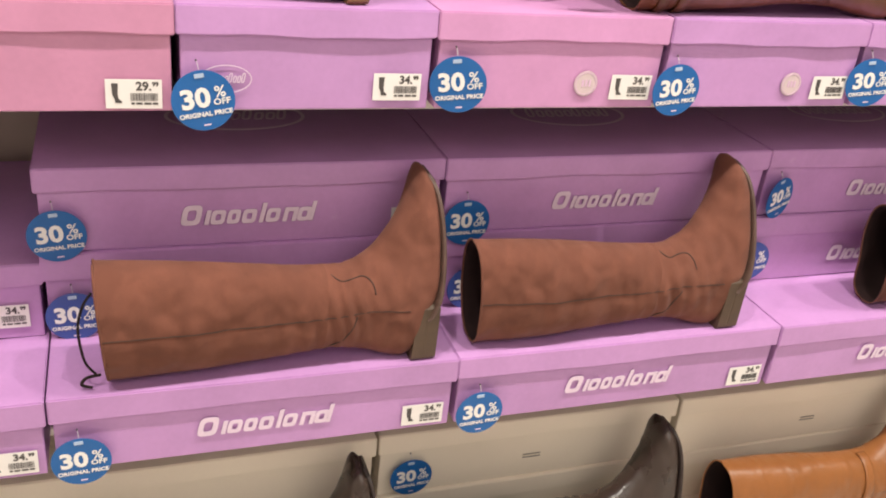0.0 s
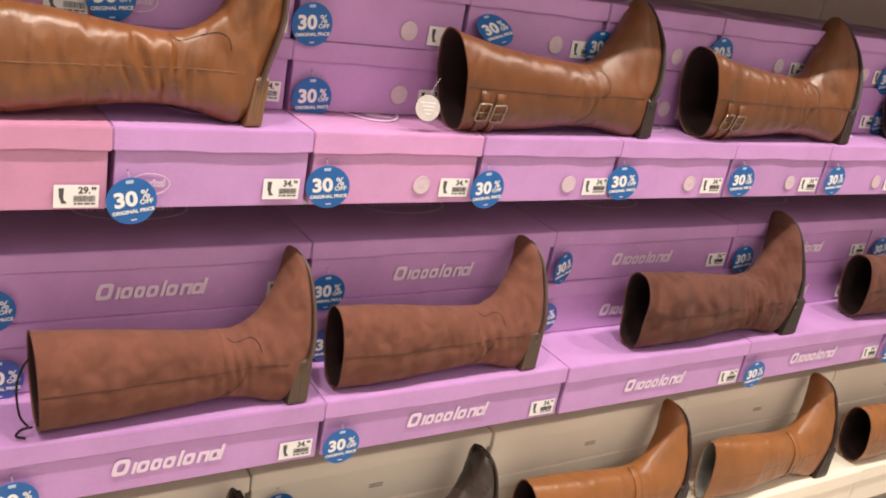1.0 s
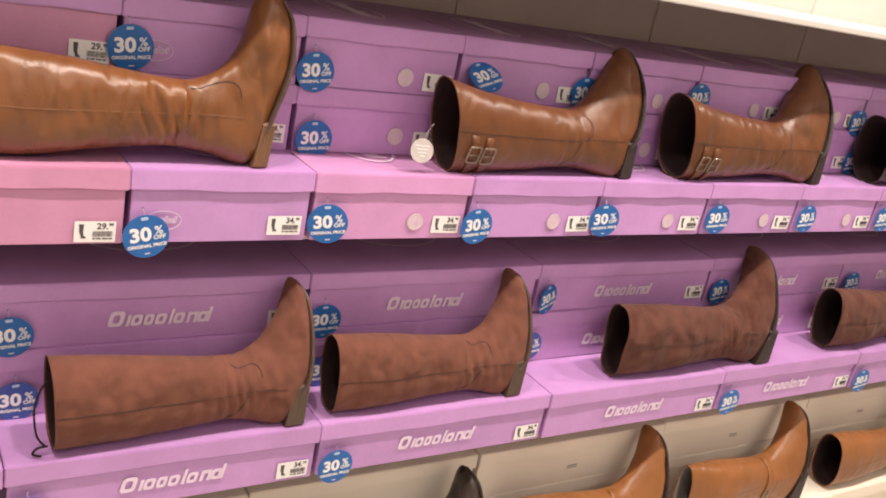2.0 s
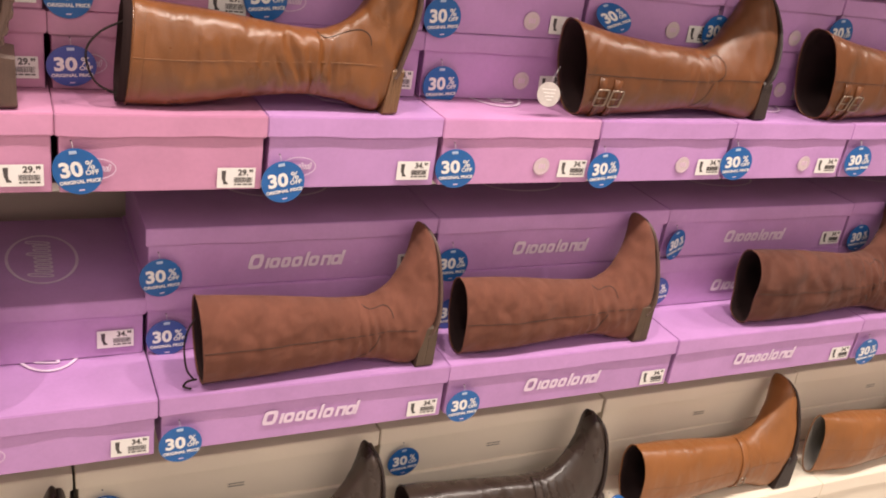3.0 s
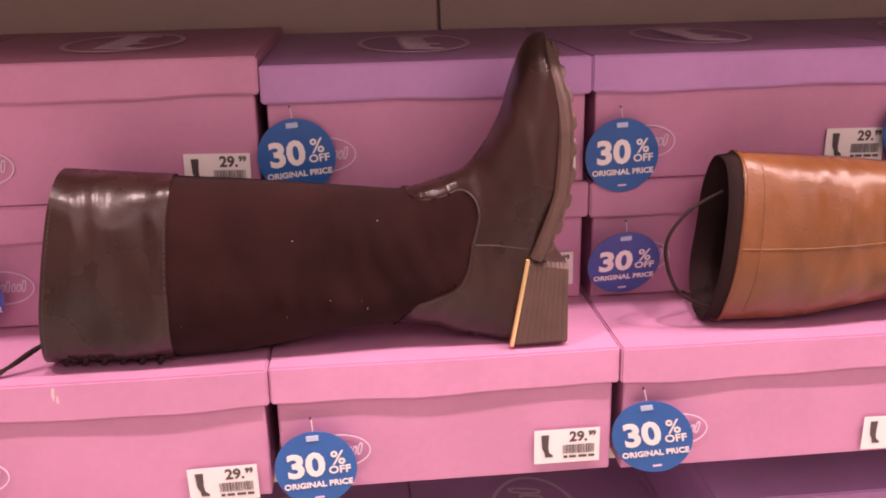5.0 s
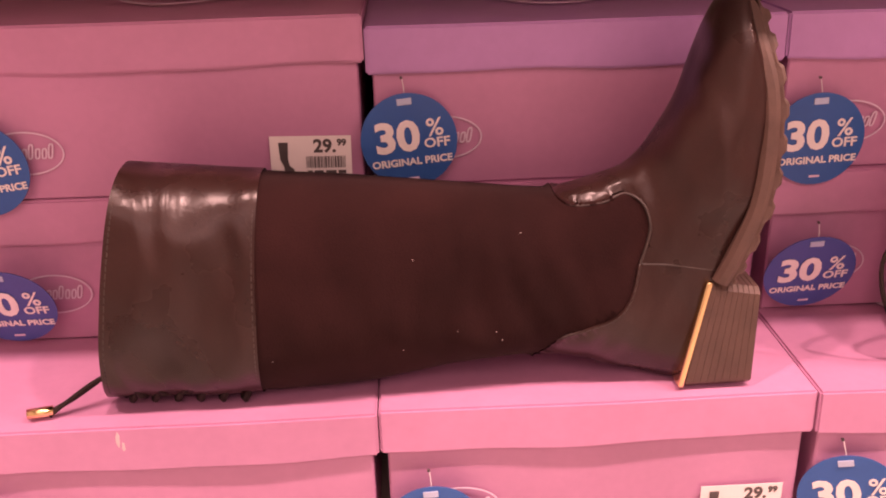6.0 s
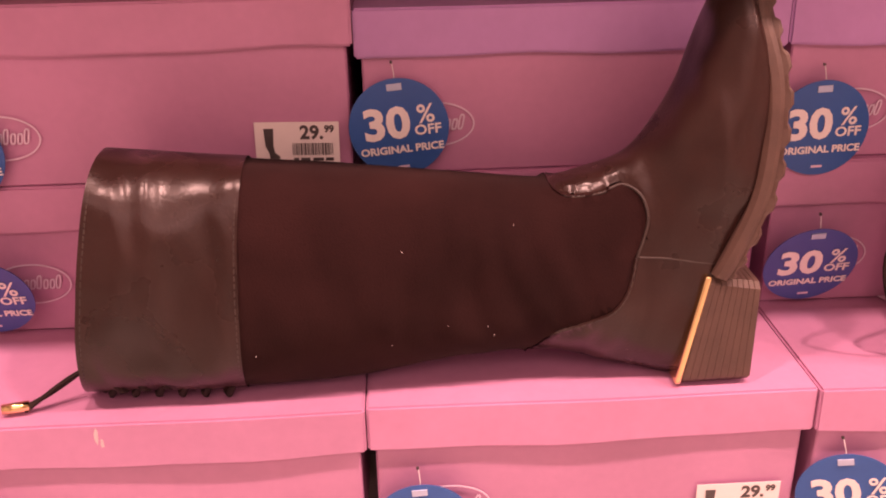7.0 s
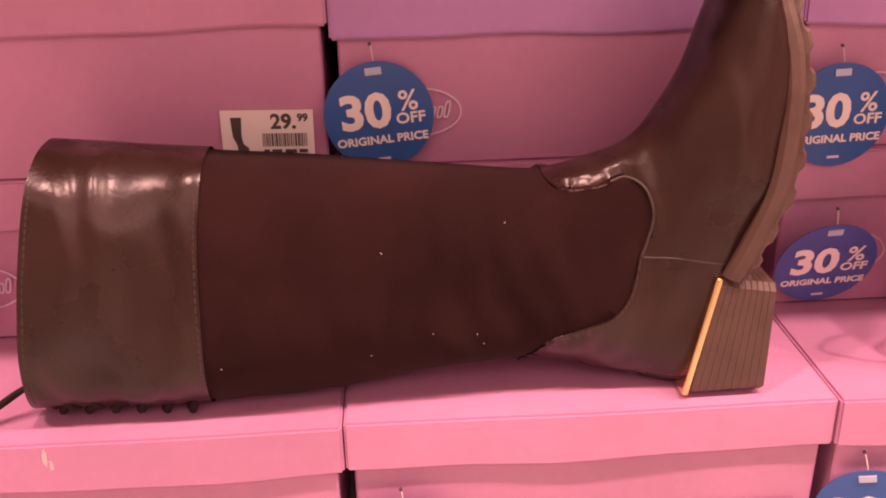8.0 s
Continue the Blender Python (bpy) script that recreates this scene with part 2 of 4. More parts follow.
setting("floor", slab(-4.0, 6.5, -4.6, 0.62, -0.1, 0.0), FLOOR, "pale tiled shop floor before the shelves", "floor")
setting("ceiling", slab(-4.0, 6.5, -4.6, 0.62, 3.80, 3.90), PLASTER, "pale plain shop ceiling", "ceiling")
setting("wall_west", slab(-4.1, -4.0, -4.6, 0.62, 0.0, 3.80), PLASTER, "pale plain shop wall", "wall")
setting("wall_east", slab(6.5, 6.6, -4.6, 0.62, 0.0, 3.80), PLASTER, "pale plain shop wall", "wall")
setting("wall_south", slab(-4.0, 6.5, -4.7, -4.6, 0.0, 3.80), PLASTER, "pale plain shop wall across the aisle", "wall")
back_wall = setting("wall_north", slab(-4.0, 6.5, 0.52, 0.62, 0.0, 3.80), WALL, "beige laminate panelled back wall behind the shelves", "wall")
panel_mesh = mesh_of("wall_panel", slab(-0.3085, 0.3085, -0.012, 0.0, 0.02, 3.78, 0.0015, 1), WALL)
for k in range(16):
    part("wall_panel", panel_mesh, WALL, back_wall, m=pose(-3.68 + 0.62 * k, 0.5195, 0))
# unseen top board: its front edge is brought forward to shade the upper row
ROWS_Z = (("shelf_board_low", 0.40), ("shelf_board_middle", 0.868), ("shelf_board_high", 1.317), ("shelf_board_top", 1.815))
for name, z in ROWS_Z:
    setting(name, slab(-3.2, 5.2, -0.03 if z > 1.5 else 0.04, 0.505, z - 0.015, z - 0.0005, 0.003), SHELF, "white laminate shelf board that carries the boxes", "shelf")


# ---- printed things on the boxes ----
def brand_strip(width, height):
    """A row of slanted pale shapes where the maker's name is printed."""
    bm = bmesh.new()
    lean, w = 0.22, height * 0.20
    low = height * 0.72
    # (kind, start, width) along a strip of length 1
    shapes = (("tall", 0.0, 0.135), ("bar", 0.15, 0.035), ("ring", 0.20, 0.10), ("open", 0.315, 0.09), ("ring", 0.42, 0.10),
              ("rod", 0.535, 0.035), ("ring", 0.59, 0.10), ("gate", 0.705, 0.10), ("hook", 0.82, 0.11))
    for kind, s, l in shapes:
        x0, x1 = s * width, (s + l) * width
        cx, rx = (x0 + x1) / 2, (x1 - x0) / 2
        if kind == "tall":
            ring_plate(cx, height / 2, rx, height / 2, w * 1.2, bm=bm, n=20, lean=lean, power=0.5)
        elif kind in ("ring", "open"):
            ring_plate(cx, low / 2, rx, low / 2, w, bm=bm, n=20, lean=lean, power=0.5)
        elif kind == "gate":
            for a in (x0, x1 - w):
                plate([(a, 0), (a + w, 0), (a + w + lean * low, low), (a + lean * low, low)], bm=bm)
            plate([(x0 + w + lean * (low - w), low - w), (x1 - w + lean * (low - w), low - w), (x1 - w + lean * low, low), (x0 + w + lean * low, low)], bm=bm)
        elif kind == "hook":
            ring_plate(cx - 0.1 * rx, low / 2, rx * 0.9, low / 2, w, bm=bm, n=20, lean=lean, power=0.5)
            plate([(x1 - w, 0), (x1, 0), (x1 + lean * height, height), (x1 - w + lean * height, height)], bm=bm)
        else:
            top = height if kind == "rod" else low
            plate([(x0, 0), (x0 + w, 0), (x0 + w + lean * top, top), (x0 + lean * top, top)], bm=bm)
    return bm


def oval_mark(rx, rz, line):
    """An oval ring with a row of small shapes inside, where the maker's mark is printed."""
    bm = ring_plate(0, 0, rx, rz, line)
    step = rx * 1.5 / 9
    for k in range(9):
        x = -rx * 0.75 + k * step
        h = rz * (0.72 if k in (0, 5, 8) else 0.52)
        ring_plate(x + step * 0.5, -rz * 0.28 + h / 2, step * 0.44, h / 2, step * 0.26, bm=bm, n=10, lean=0.2, power=0.6)
    return bm


BRAND = mesh_of("brand_print", brand_strip(0.183, 0.0285), LOGO)
OVAL = mesh_of("oval_print", oval_mark(0.0285, 0.0163, 0.0011), LOGO)
BIG_OVAL = mesh_of("oval_print", oval_mark(0.100, 0.060, 0.0052), LOGO)
SEAL_DISC = mesh_of("round_seal", plate(disc_outline(0.0165, 28)), SEAL)
bm = bmesh.new()
ring_plate(0, 0, 0.0148, 0.0148, 0.0009, bm=bm, n=28)
for k in range(3):
    plate([(-0.006 + 0.005 * k, -0.004), (-0.003 + 0.005 * k, -0.004), (-0.003 + 0.005 * k, 0.005), (-0.006 + 0.005 * k, 0.005)], bm=bm)
SEAL_PRINT = mesh_of("seal_print", bm, LOGO_DULL)
TWO_BARS = bmesh.new()
for k in range(2):
    plate([(-0.016, 0.006 * k - 0.004), (0.016, 0.006 * k - 0.004), (0.016, 0.006 * k - 0.0024), (-0.016, 0.006 * k - 0.0024)], bm=TWO_BARS)
TWO_BARS = mesh_of("bar_print", TWO_BARS, GREY_PRINT)
LABEL_SHEET = mesh_of("price_label", slab(-0.0295, 0.0295, -0.0004, 0.0, -0.0165, 0.0165, 0.0), PAPER)
PRICES = {}
for pounds in ("29", "34"):
    bm = bmesh.new()
    bm.from_mesh(text_mesh(pounds + ".", 0.0135, INK, 0.00045, align="RIGHT"))
    bmesh.ops.translate(bm, vec=(0.0185, 0, 0.0085), verts=bm.verts)
    me = text_mesh("99", 0.0068, INK, 0.0003, align="LEFT")
    me.transform(Matrix.Translation((0.0192, 0, 0.0112)))
    bm.from_mesh(me)
    PRICES[pounds] = mesh_of("price_number", bm, INK)
rng = random.Random(4)
bm = bmesh.new()
x = -0.0035
while x < 0.025:
    w = rng.choice((0.0004, 0.0007, 0.0011))
    plate([(x, -0.0075), (x + w, -0.0075), (x + w, 0.0012), (x, 0.0012)], bm=bm)
    x += w + rng.choice((0.0005, 0.0008))
for a, b in ((-0.003, 0.0005), (0.002, 0.0085), (0.0105, 0.018), (0.0195, 0.025)):
    plate([(a, -0.0118), (b, -0.0118), (b, -0.0096), (a, -0.0096)], bm=bm)
BARCODE = mesh_of("barcode", bm, INK)
BOOT_PRINT = mesh_of("boot_picture", plate([(-0.018 + (px + 0.018) * 0.8, pz * 0.95) for px, pz in ((-0.0245, 0.0125), (-0.0235, -0.001), (-0.0205, -0.0065), (-0.02, -0.0105), (-0.0115, -0.0108), (-0.0112, -0.009), (-0.0155, -0.006), (-0.0166, -0.001), (-0.0158, 0.0125))]), INK)


def price_label(parent, pounds, x, z, y=-0.003, turn=0.0):
    sheet = part("price_label", LABEL_SHEET, PAPER, parent, "white printed paper price label", m=pose(x, y, z, 0, turn, 0))
    part("price_number", PRICES[pounds], INK, sheet, m=pose(0, -0.0005, 0))
    part("barcode", BARCODE, INK, sheet, m=pose(0, -0.0005, 0))["kind"] = "stuff"
    part("boot_picture", BOOT_PRINT, INK, sheet, m=pose(0, -0.0005, 0))


# ---- shoe boxes ----
def card_body(w, d, h, seed):
    """The tray of a box: its walls bow a little."""
    bm = bmesh.new()
    r = random.Random(seed)
    nx = 8
    ph = [r.uniform(0, 6.28) for _ in range(3)]
    rows = []
    for k in range(nx + 1):
        u = k / nx
        x = -w / 2 + w * u
        bow = -0.0012 * math.sin(math.pi * u) + 0.0006 * math.sin(9 * u + ph[0])
        rows.append([bm.verts.new(p) for p in ((x, bow * 0.3, 0), (x, bow, h), (x, d, h), (x, d, 0))])
    for a, b in zip(rows, rows[1:]):
        for q in range(4):
            bm.faces.new((a[q], b[q], b[(q + 1) % 4], a[(q + 1) % 4]))
    bm.faces.new(rows[0])
    bm.faces.new(rows[-1][::-1])
    bmesh.ops.recalc_face_normals(bm, faces=bm.faces)
    long = [e for e in bm.edges if len(e.link_faces) == 2 and e.calc_face_angle() > 1.0]
    bmesh.ops.bevel(bm, geom=long, offset=0.0012, segments=1, affect="EDGES")
    return bm


def card_lid(w, d, h, top, seed):
    """A lid whose lower edge waves a little; its top sags slightly."""
    bm = bmesh.new()
    r = random.Random(seed)
    o = 0.0060
    nx = 12
    ph = [r.uniform(0, 6.28) for _ in range(4)]
    rows = []
    for k in range(nx + 1):
        u = k / nx
        x = -w / 2 - 0.0026 + (w + 0.0052) * u
        wave = 0.0011 * math.sin(7 * u + ph[0]) + 0.0007 * math.sin(17 * u + ph[1])
        out = -o - 0.0012 * math.sin(math.pi * u) * (0.5 + 0.5 * math.sin(ph[2])) + 0.0005 * math.sin(11 * u + ph[3])
        sag = -0.0012 * math.sin(math.pi * u)
        rows.append([bm.verts.new(p) for p in ((x, out, top - h + wave), (x, out * 0.8, top + sag * 0.4), (x, d * 0.33, top + sag * 1.5), (x, d * 0.66, top + sag * 1.5), (x, d + o, top + sag * 0.4), (x, d + o, top - h))])
    for a, b in zip(rows, rows[1:]):
        for q in range(6):
            bm.faces.new((a[q], b[q], b[(q + 1) % 6], a[(q + 1) % 6]))
    bm.faces.new(rows[0])
    bm.faces.new(rows[-1][::-1])
    bmesh.ops.recalc_face_normals(bm, faces=bm.faces)
    sharp = [e for e in bm.edges if len(e.link_faces) == 2 and e.calc_face_angle() > 1.0]
    bmesh.ops.bevel(bm, geom=sharp, offset=0.0016, segments=2, affect="EDGES")
    return bm


BOX_LABEL = {"pink": "pink cardboard shoe box with a lift-off lid", "lilac": "lilac cardboard boot box with a lift-off lid",
             "rose": "rosy pink cardboard boot box with a lid", "cream": "plain cream cardboard boot box with a lid"}
BOX_MAT = {"pink": PINK, "lilac": LILAC, "rose": ROSE, "cream": CREAM}
count = 0


def shoe_box(x0, x1, y, z, h, color, lid=None, depth=0.335, lid_h=0.034, price="", logo="", seal=False, top_mark=0, label_dx=0.040, label_z=0.031, group="", gap=0.003, note="", logo_z=0.037, mark_at=0.5):
    global count
    count += 1
    r = random.Random(count * 7)
    w = x1 - x0 - gap * 2
    m = pose((x0 + x1) / 2, y + r.uniform(-0.002, 0.002), z, 0, 0, r.uniform(-0.35, 0.35))
    box = thing("shoe_box", BOX_LABEL[color] + note, "shoe box", m, group)
    mat, lid_mat = BOX_MAT[color], BOX_MAT[lid or color]
    part("body", card_body(w - 0.004, depth, h - 0.002, count), mat, box)
    top = part("lid", card_lid(w, depth, lid_h, h, count + 50), lid_mat, box, ("lilac lid" if lid == "lilac" else ""))
    if price:
        price_label(box, price, w / 2 - label_dx, label_z, turn=r.uniform(-1.5, 1.5))
    if logo == "oval":
        part("oval_print", OVAL, LOGO, box, m=pose(-w / 2 + 0.051, -0.0025, logo_z))
    elif logo == "brand":
        part("brand_print", BRAND, LOGO, box, m=pose(-w / 2 + 0.171, -0.003, 0.030))
    elif logo == "bars":
        part("bar_print", TWO_BARS, GREY_PRINT, box, m=pose(0.0, -0.003, 0.044))
    if seal:
        disc = part("round_seal", SEAL_DISC, SEAL, box, "round cream paper seal", m=pose(w / 2 - 0.108, -0.003, label_z + 0.005))
        part("seal_print", SEAL_PRINT, LOGO_DULL, disc, m=pose(0, -0.0005, 0))
    if top_mark:
        part("oval_print", BIG_OVAL, LOGO, top, m=pose(0.0, depth * mark_at, h + 0.0007, -90, 0, 0) @ pose(0, 0, 0, 0, 90 * top_mark, 0))
    return box


# upper row: boxes end on, the bottom one of each stack drawn forward
COLS = (-1.375, -1.072, -0.77, -0.468, -0.167, 0.137, 0.436, 0.753, 1.072, 1.392, 1.712, 2.035, 2.36, 2.68, 3.00, 3.32)
LABEL_Z = {2: 0.0155, 3: 0.0275, 4: 0.0205}
HIGH, STEP = 1.317, 0.1203
UPPER = ((1, STEP, 0.1170), (2, STEP + 0.1170, 0.1180))
for k, (a, b) in enumerate(zip(COLS, COLS[1:])):
    if k < 5:
        color, price, logo, seal = "pink", "29", "oval", False
    elif k == 5:
        color, price, logo, seal = "lilac", "34", "oval", False
    else:
        color, price, logo, seal = ("rose" if k == 6 else "lilac"), "34", "", True
    shoe_box(a, b, 0.0, HIGH, STEP, color, price=price, logo=logo, seal=seal, top_mark=1, depth=0.34, label_z=LABEL_Z.get(k, 0.028), label_dx=0.042, group="boxes of the upper row", note=" under display boots")
    for lvl, up, tall in UPPER:
        shoe_box(a, b, 0.122, HIGH + up, tall + (0.009 if lvl == 2 and k < 3 else 0.0), "pink" if k < 5 else "lilac", lid="lilac" if (k in (3, 4) and lvl == 2) else None, price=price, logo=logo, depth=0.34, label_z=0.025 if lvl == 2 else 0.031,
                 logo_z=0.036 if lvl == 2 else 0.040, seal=seal, top_mark=1 if lvl == 2 else 0, group="boxes of the upper row", note=", stacked behind the boots")

# worn spots on the lids of two boxes at the front
def scuffs(box_x, marks):
    for ob in list(scene.collection.objects):
        if ob.name.startswith("shoe_box") and abs(ob.matrix_basis.translation.x - box_x) < 0.02 and abs(ob.matrix_basis.translation.z - HIGH) < 0.001:
            lid_ob = [c for c in ob.children if c.name.startswith("lid")][0]
            for dx, z, w, h in marks:
                r = random.Random(int((dx + z) * 9000))
                n = 9
                pts = [(dx + w * 0.5 * math.cos(6.283 * k / n) * r.uniform(0.5, 1.1), z + h * 0.5 * math.sin(6.283 * k / n) * r.uniform(0.5, 1.1)) for k in range(n)]
                part("worn_spot", plate(pts, 0.0004), SEAL, lid_ob, m=pose(0, -0.0052, 0))


scuffs(-0.619, ((-0.022, 0.111, 0.004, 0.013), (-0.019, 0.105, 0.003, 0.008)))
scuffs(-0.3175, [(-0.134 + 0.0045 * k, 0.089 + 0.001 * (k % 2), 0.0012, 0.0035) for k in range(5)] + [(0.112 + 0.0048 * k, 0.095, 0.0011, 0.005) for k in range(4)])

# middle row: end-on boxes, then long sides
MID, MSTEP = 0.869, 0.110
for k, (a, b) in enumerate(((-1.24, -0.937), (-0.935, -0.634), (-0.632, -0.338), (-0.336, -0.0275))):
    shoe_box(a, b, -0.053, MID, MSTEP, "lilac", price="34", logo="oval", top_mark=-1 if k == 3 else 1, depth=0.34, mark_at=0.62, label_z=0.024, lid_h=0.036, group="boxes of the middle row", note=" under display boots")
    for lvl in range(1, 3 if k < 2 else 2):
        shoe_box(a, b, 0.088, MID + MSTEP + 0.1085 * (lvl - 1), 0.1085, "lilac", price="34", logo="oval" if k < 2 else "", top_mark=-1 if k == 3 else 1, depth=0.34, lid_h=0.030, label_z=0.034, label_dx=0.047,
                 group="boxes of the middle row", note=", stacked behind the boots")
LONG = (-0.026, 0.494, 1.026, 1.571, 2.12, 2.67, 3.22)
for a, b in zip(LONG, LONG[1:]):
    shoe_box(a, b, -0.053, MID, MSTEP, "lilac", price="34", logo="brand", label_dx=0.042, label_z=0.0245, depth=0.32, lid_h=0.034, group="long boxes of the middle row", note=" under display boots")
    for lvl, up, tall in ((1, MSTEP, 0.1215), (2, MSTEP + 0.1215, 0.1145)):
        shoe_box(a - 0.004 + 0.008 * (a > 0) + 0.01 * (a > 1), b + 0.004 + 0.010 * (b > 1), 0.090, MID + up, tall, "lilac", price="34", logo="brand", label_dx=0.041, label_z=0.0275, depth=0.32, lid_h=0.038 if lvl == 1 else 0.032,
                 top_mark=0.001 if lvl == 2 else 0, mark_at=0.56, group="long boxes of the middle row", note=", stacked behind the boots")

# lower row: cream boxes
LOW, LSTEP = 0.40, 0.1235
WHITE = (-1.33, -0.745, -0.15, 0.428, 0.975, 1.563, 2.16, 2.75, 3.34)
for a, b in zip(WHITE, WHITE[1:]):
    shoe_box(a + 0.03, b + 0.03, -0.085, LOW, LSTEP, "cream", logo="bars", lid_h=0.04, group="cream boxes of the lower row", note=" under display boots")
    for lvl in (1, 2):
        shoe_box(a, b, 0.070, LOW + LSTEP + 0.1120 * (lvl - 1), 0.1120 if lvl == 1 else LSTEP, "cream", logo="bars", lid_h=0.035, depth=0.33, group="cream boxes of the lower row", note=", stacked behind the boots", gap=0.005)

# ---- boots ----
def spline(rows, n):
    """Smooth rows of equal length to n + 1 rows."""
    a = np.array(rows, float)
    out = []
    last = len(a) - 1
    for k in range(n + 1):
        s = last * k / n
        i = min(int(s), last - 1)
        t = s - i
        p0, p1, p2, p3 = a[max(i - 1, 0)], a[i], a[i + 1], a[min(i + 2, last)]
        out.append(0.5 * (2 * p1 + (p2 - p0) * t + (2 * p0 - 5 * p1 + 4 * p2 - p3) * t * t + (3 * p1 - p0 - 3 * p2 + p3) * t ** 3))
    return np.array(out)


def inside(x, z, poly):
    hit = False
    for (x0, z0), (x1, z1) in zip(poly, poly[1:] + poly[:1]):
        if (z0 > z) != (z1 > z) and x < x0 + (z - z0) * (x1 - x0) / (z1 - z0):
            hit = not hit
    return hit


def nearest_on(x, z, line):
    best = (9e9, x, z)
    for (x0, z0), (x1, z1) in zip(line, line[1:]):
        dx, dz = x1 - x0, z1 - z0
        t = max(0.0, min(1.0, ((x - x0) * dx + (z - z0) * dz) / (dx * dx + dz * dz)))
        px, pz = x0 + t * dx, z0 + t * dz
        d = math.hypot(x - px, z - pz)
        if d < best[0]:
            best = (d, px, pz)
    return best


class Shell:
    """The surface of a boot that lies on its back, toe up and sole to the right; x runs along the leg, z to the toe."""

    def __init__(self, stations, rings, sides, seed, crease=0.0016, wobble=0.0015, slouch=0.0, flat_from=5.0):
        self.rings, self.sides = rings, sides
        rows = spline(stations, rings)
        self.rows = rows
        grid = np.zeros((rings + 1, sides, 3))
        last = len(stations) - 1
        for i, (px, pz, qx, qz, b) in enumerate(rows):
            s = last * i / rings
            for j in range(sides):
                t = 2 * math.pi * j / sides
                c, q = math.cos(t), math.sin(t)
                flat = min(1.0, max(0.0, (s - flat_from) / 1.2)) if c < 0 else 0.0
                e = math.copysign(abs(c) ** (0.9 - 0.42 * flat), c)
                f = math.copysign(abs(q) ** (0.8 - 0.42 * flat), q)
                x, z, y = (px + qx) / 2 + (px - qx) / 2 * e, (pz + qz) / 2 + (pz - qz) / 2 * e, -b * f
                p = Vector((x, y, z)) * 22 + Vector((seed * 3.1, 0, 0))
                y += math.copysign(1, -q) * abs(q) * (wobble * noise.noise(p) * 2)
                fold = 0.15 + math.exp(-((s - 3.4) / 1.3) ** 2)
                y += -q * fold * crease * (math.sin(x * 300 + 6 * noise.noise(p * 0.6) + z * 45) + 0.6 * noise.noise(p * 1.9))
                y += -q * slouch * (noise.noise(p * 0.42) + 0.6 * noise.noise(Vector((x * 38 + z * 14, z * 9, seed))))
                grid[i, j] = (x, y, z)
        self.grid = grid

    def front_y(self, x, z):
        """The y of the side that faces the aisle, near (x, z)."""
        half = self.grid[:, : self.sides // 2 + 1, :].reshape(-1, 3)
        d = (half[:, 0] - x) ** 2 + (half[:, 2] - z) ** 2
        k = np.argsort(d)[:4]
        w = 1 / (d[k] + 1e-8)
        return float((half[k, 1] * w).sum() / w.sum())

    def snap(self, line, reach=0.006):
        for i in range(self.rings + 1):
            for j in range(self.sides):
                x, y, z = self.grid[i, j]
                d, px, pz = nearest_on(x, z, line)
                if d < reach * 0.5:
                    self.grid[i, j, 0], self.grid[i, j, 2] = px, pz

    def piece(self, test, grow=0.0, cap=False):
        """The faces for which test(i, j, x, z) holds."""
        bm = bmesh.new()
        verts = {}

        def v(i, j):
            j %= self.sides
            if (i, j) not in verts:
                p = Vector(self.grid[i, j])
                if grow:
                    c = Vector(((self.rows[i][0] + self.rows[i][2]) / 2, 0, (self.rows[i][1] + self.rows[i][3]) / 2))
                    p += (p - c).normalized() * grow
                verts[(i, j)] = bm.verts.new(p)
            return verts[(i, j)]

        for i in range(self.rings):
            for j in range(self.sides):
                c = (self.grid[i, j] + self.grid[i + 1, j] + self.grid[i, (j + 1) % self.sides] + self.grid[i + 1, (j + 1) % self.sides]) / 4
                if test(i, j, c[0], c[2]):
                    bm.faces.new((v(i, j), v(i + 1, j), v(i + 1, j + 1), v(i, j + 1)))
        if cap:
            bm.faces.new([v(self.rings, j) for j in range(self.sides)])
        bmesh.ops.recalc_face_normals(bm, faces=bm.faces)
        return bm

    def lining(self, depth_rings, thick=0.0025):
        """The inner wall behind the opening, joined to the rim and closed at its far end."""
        bm = bmesh.new()
        rings = []
        for i in range(0, depth_rings + 1):
            ring = []
            c = self.grid[i].mean(axis=0)
            for j in range(self.sides):
                p = Vector(self.grid[i, j])
                d = (Vector(c) - p)
                ring.append(bm.verts.new(p + d.normalized() * (thick if i else 0.0004)))
            rings.append(ring)
        for a, b in zip(rings, rings[1:]):
            for j in range(self.sides):
                k = (j + 1) % self.sides
                bm.faces.new((a[j], a[k], b[k], b[j]))
        bm.faces.new(rings[-1])
        return bm

    def seam(self, line, radius, proud=0.0003, step=0.003, dashed=False):
        """A thin cord laid along a line in x and z on the side that faces the aisle."""
        pts = []
        for (x0, z0), (x1, z1) in zip(line, line[1:]):
            n = max(1, int(math.hypot(x1 - x0, z1 - z0) / step))
            pts += [(x0 + (x1 - x0) * k / n, z0 + (z1 - z0) * k / n) for k in range(n)]
        pts.append(line[-1])
        pts = [(x, self.front_y(x, z) - proud, z) for x, z in pts]
        bm = bmesh.new()
        if dashed:
            for a, b in zip(pts, pts[1:]):
                a, b = Vector(a), Vector(b)
                tube([a.lerp(b, 0.12), a.lerp(b, 0.8)], radius, 5, bm=bm)
        else:
            smooth = [pts[0]] + [tuple((Vector(pts[k - 1]) + Vector(pts[k]) * 2 + Vector(pts[k + 1])) / 4) for k in range(1, len(pts) - 1)] + [pts[-1]]
            tube(smooth, radius, 6, bm=bm)
        return bm


def curve_line(ctrl, n=24):
    return [tuple(p) for p in spline(ctrl, n)]


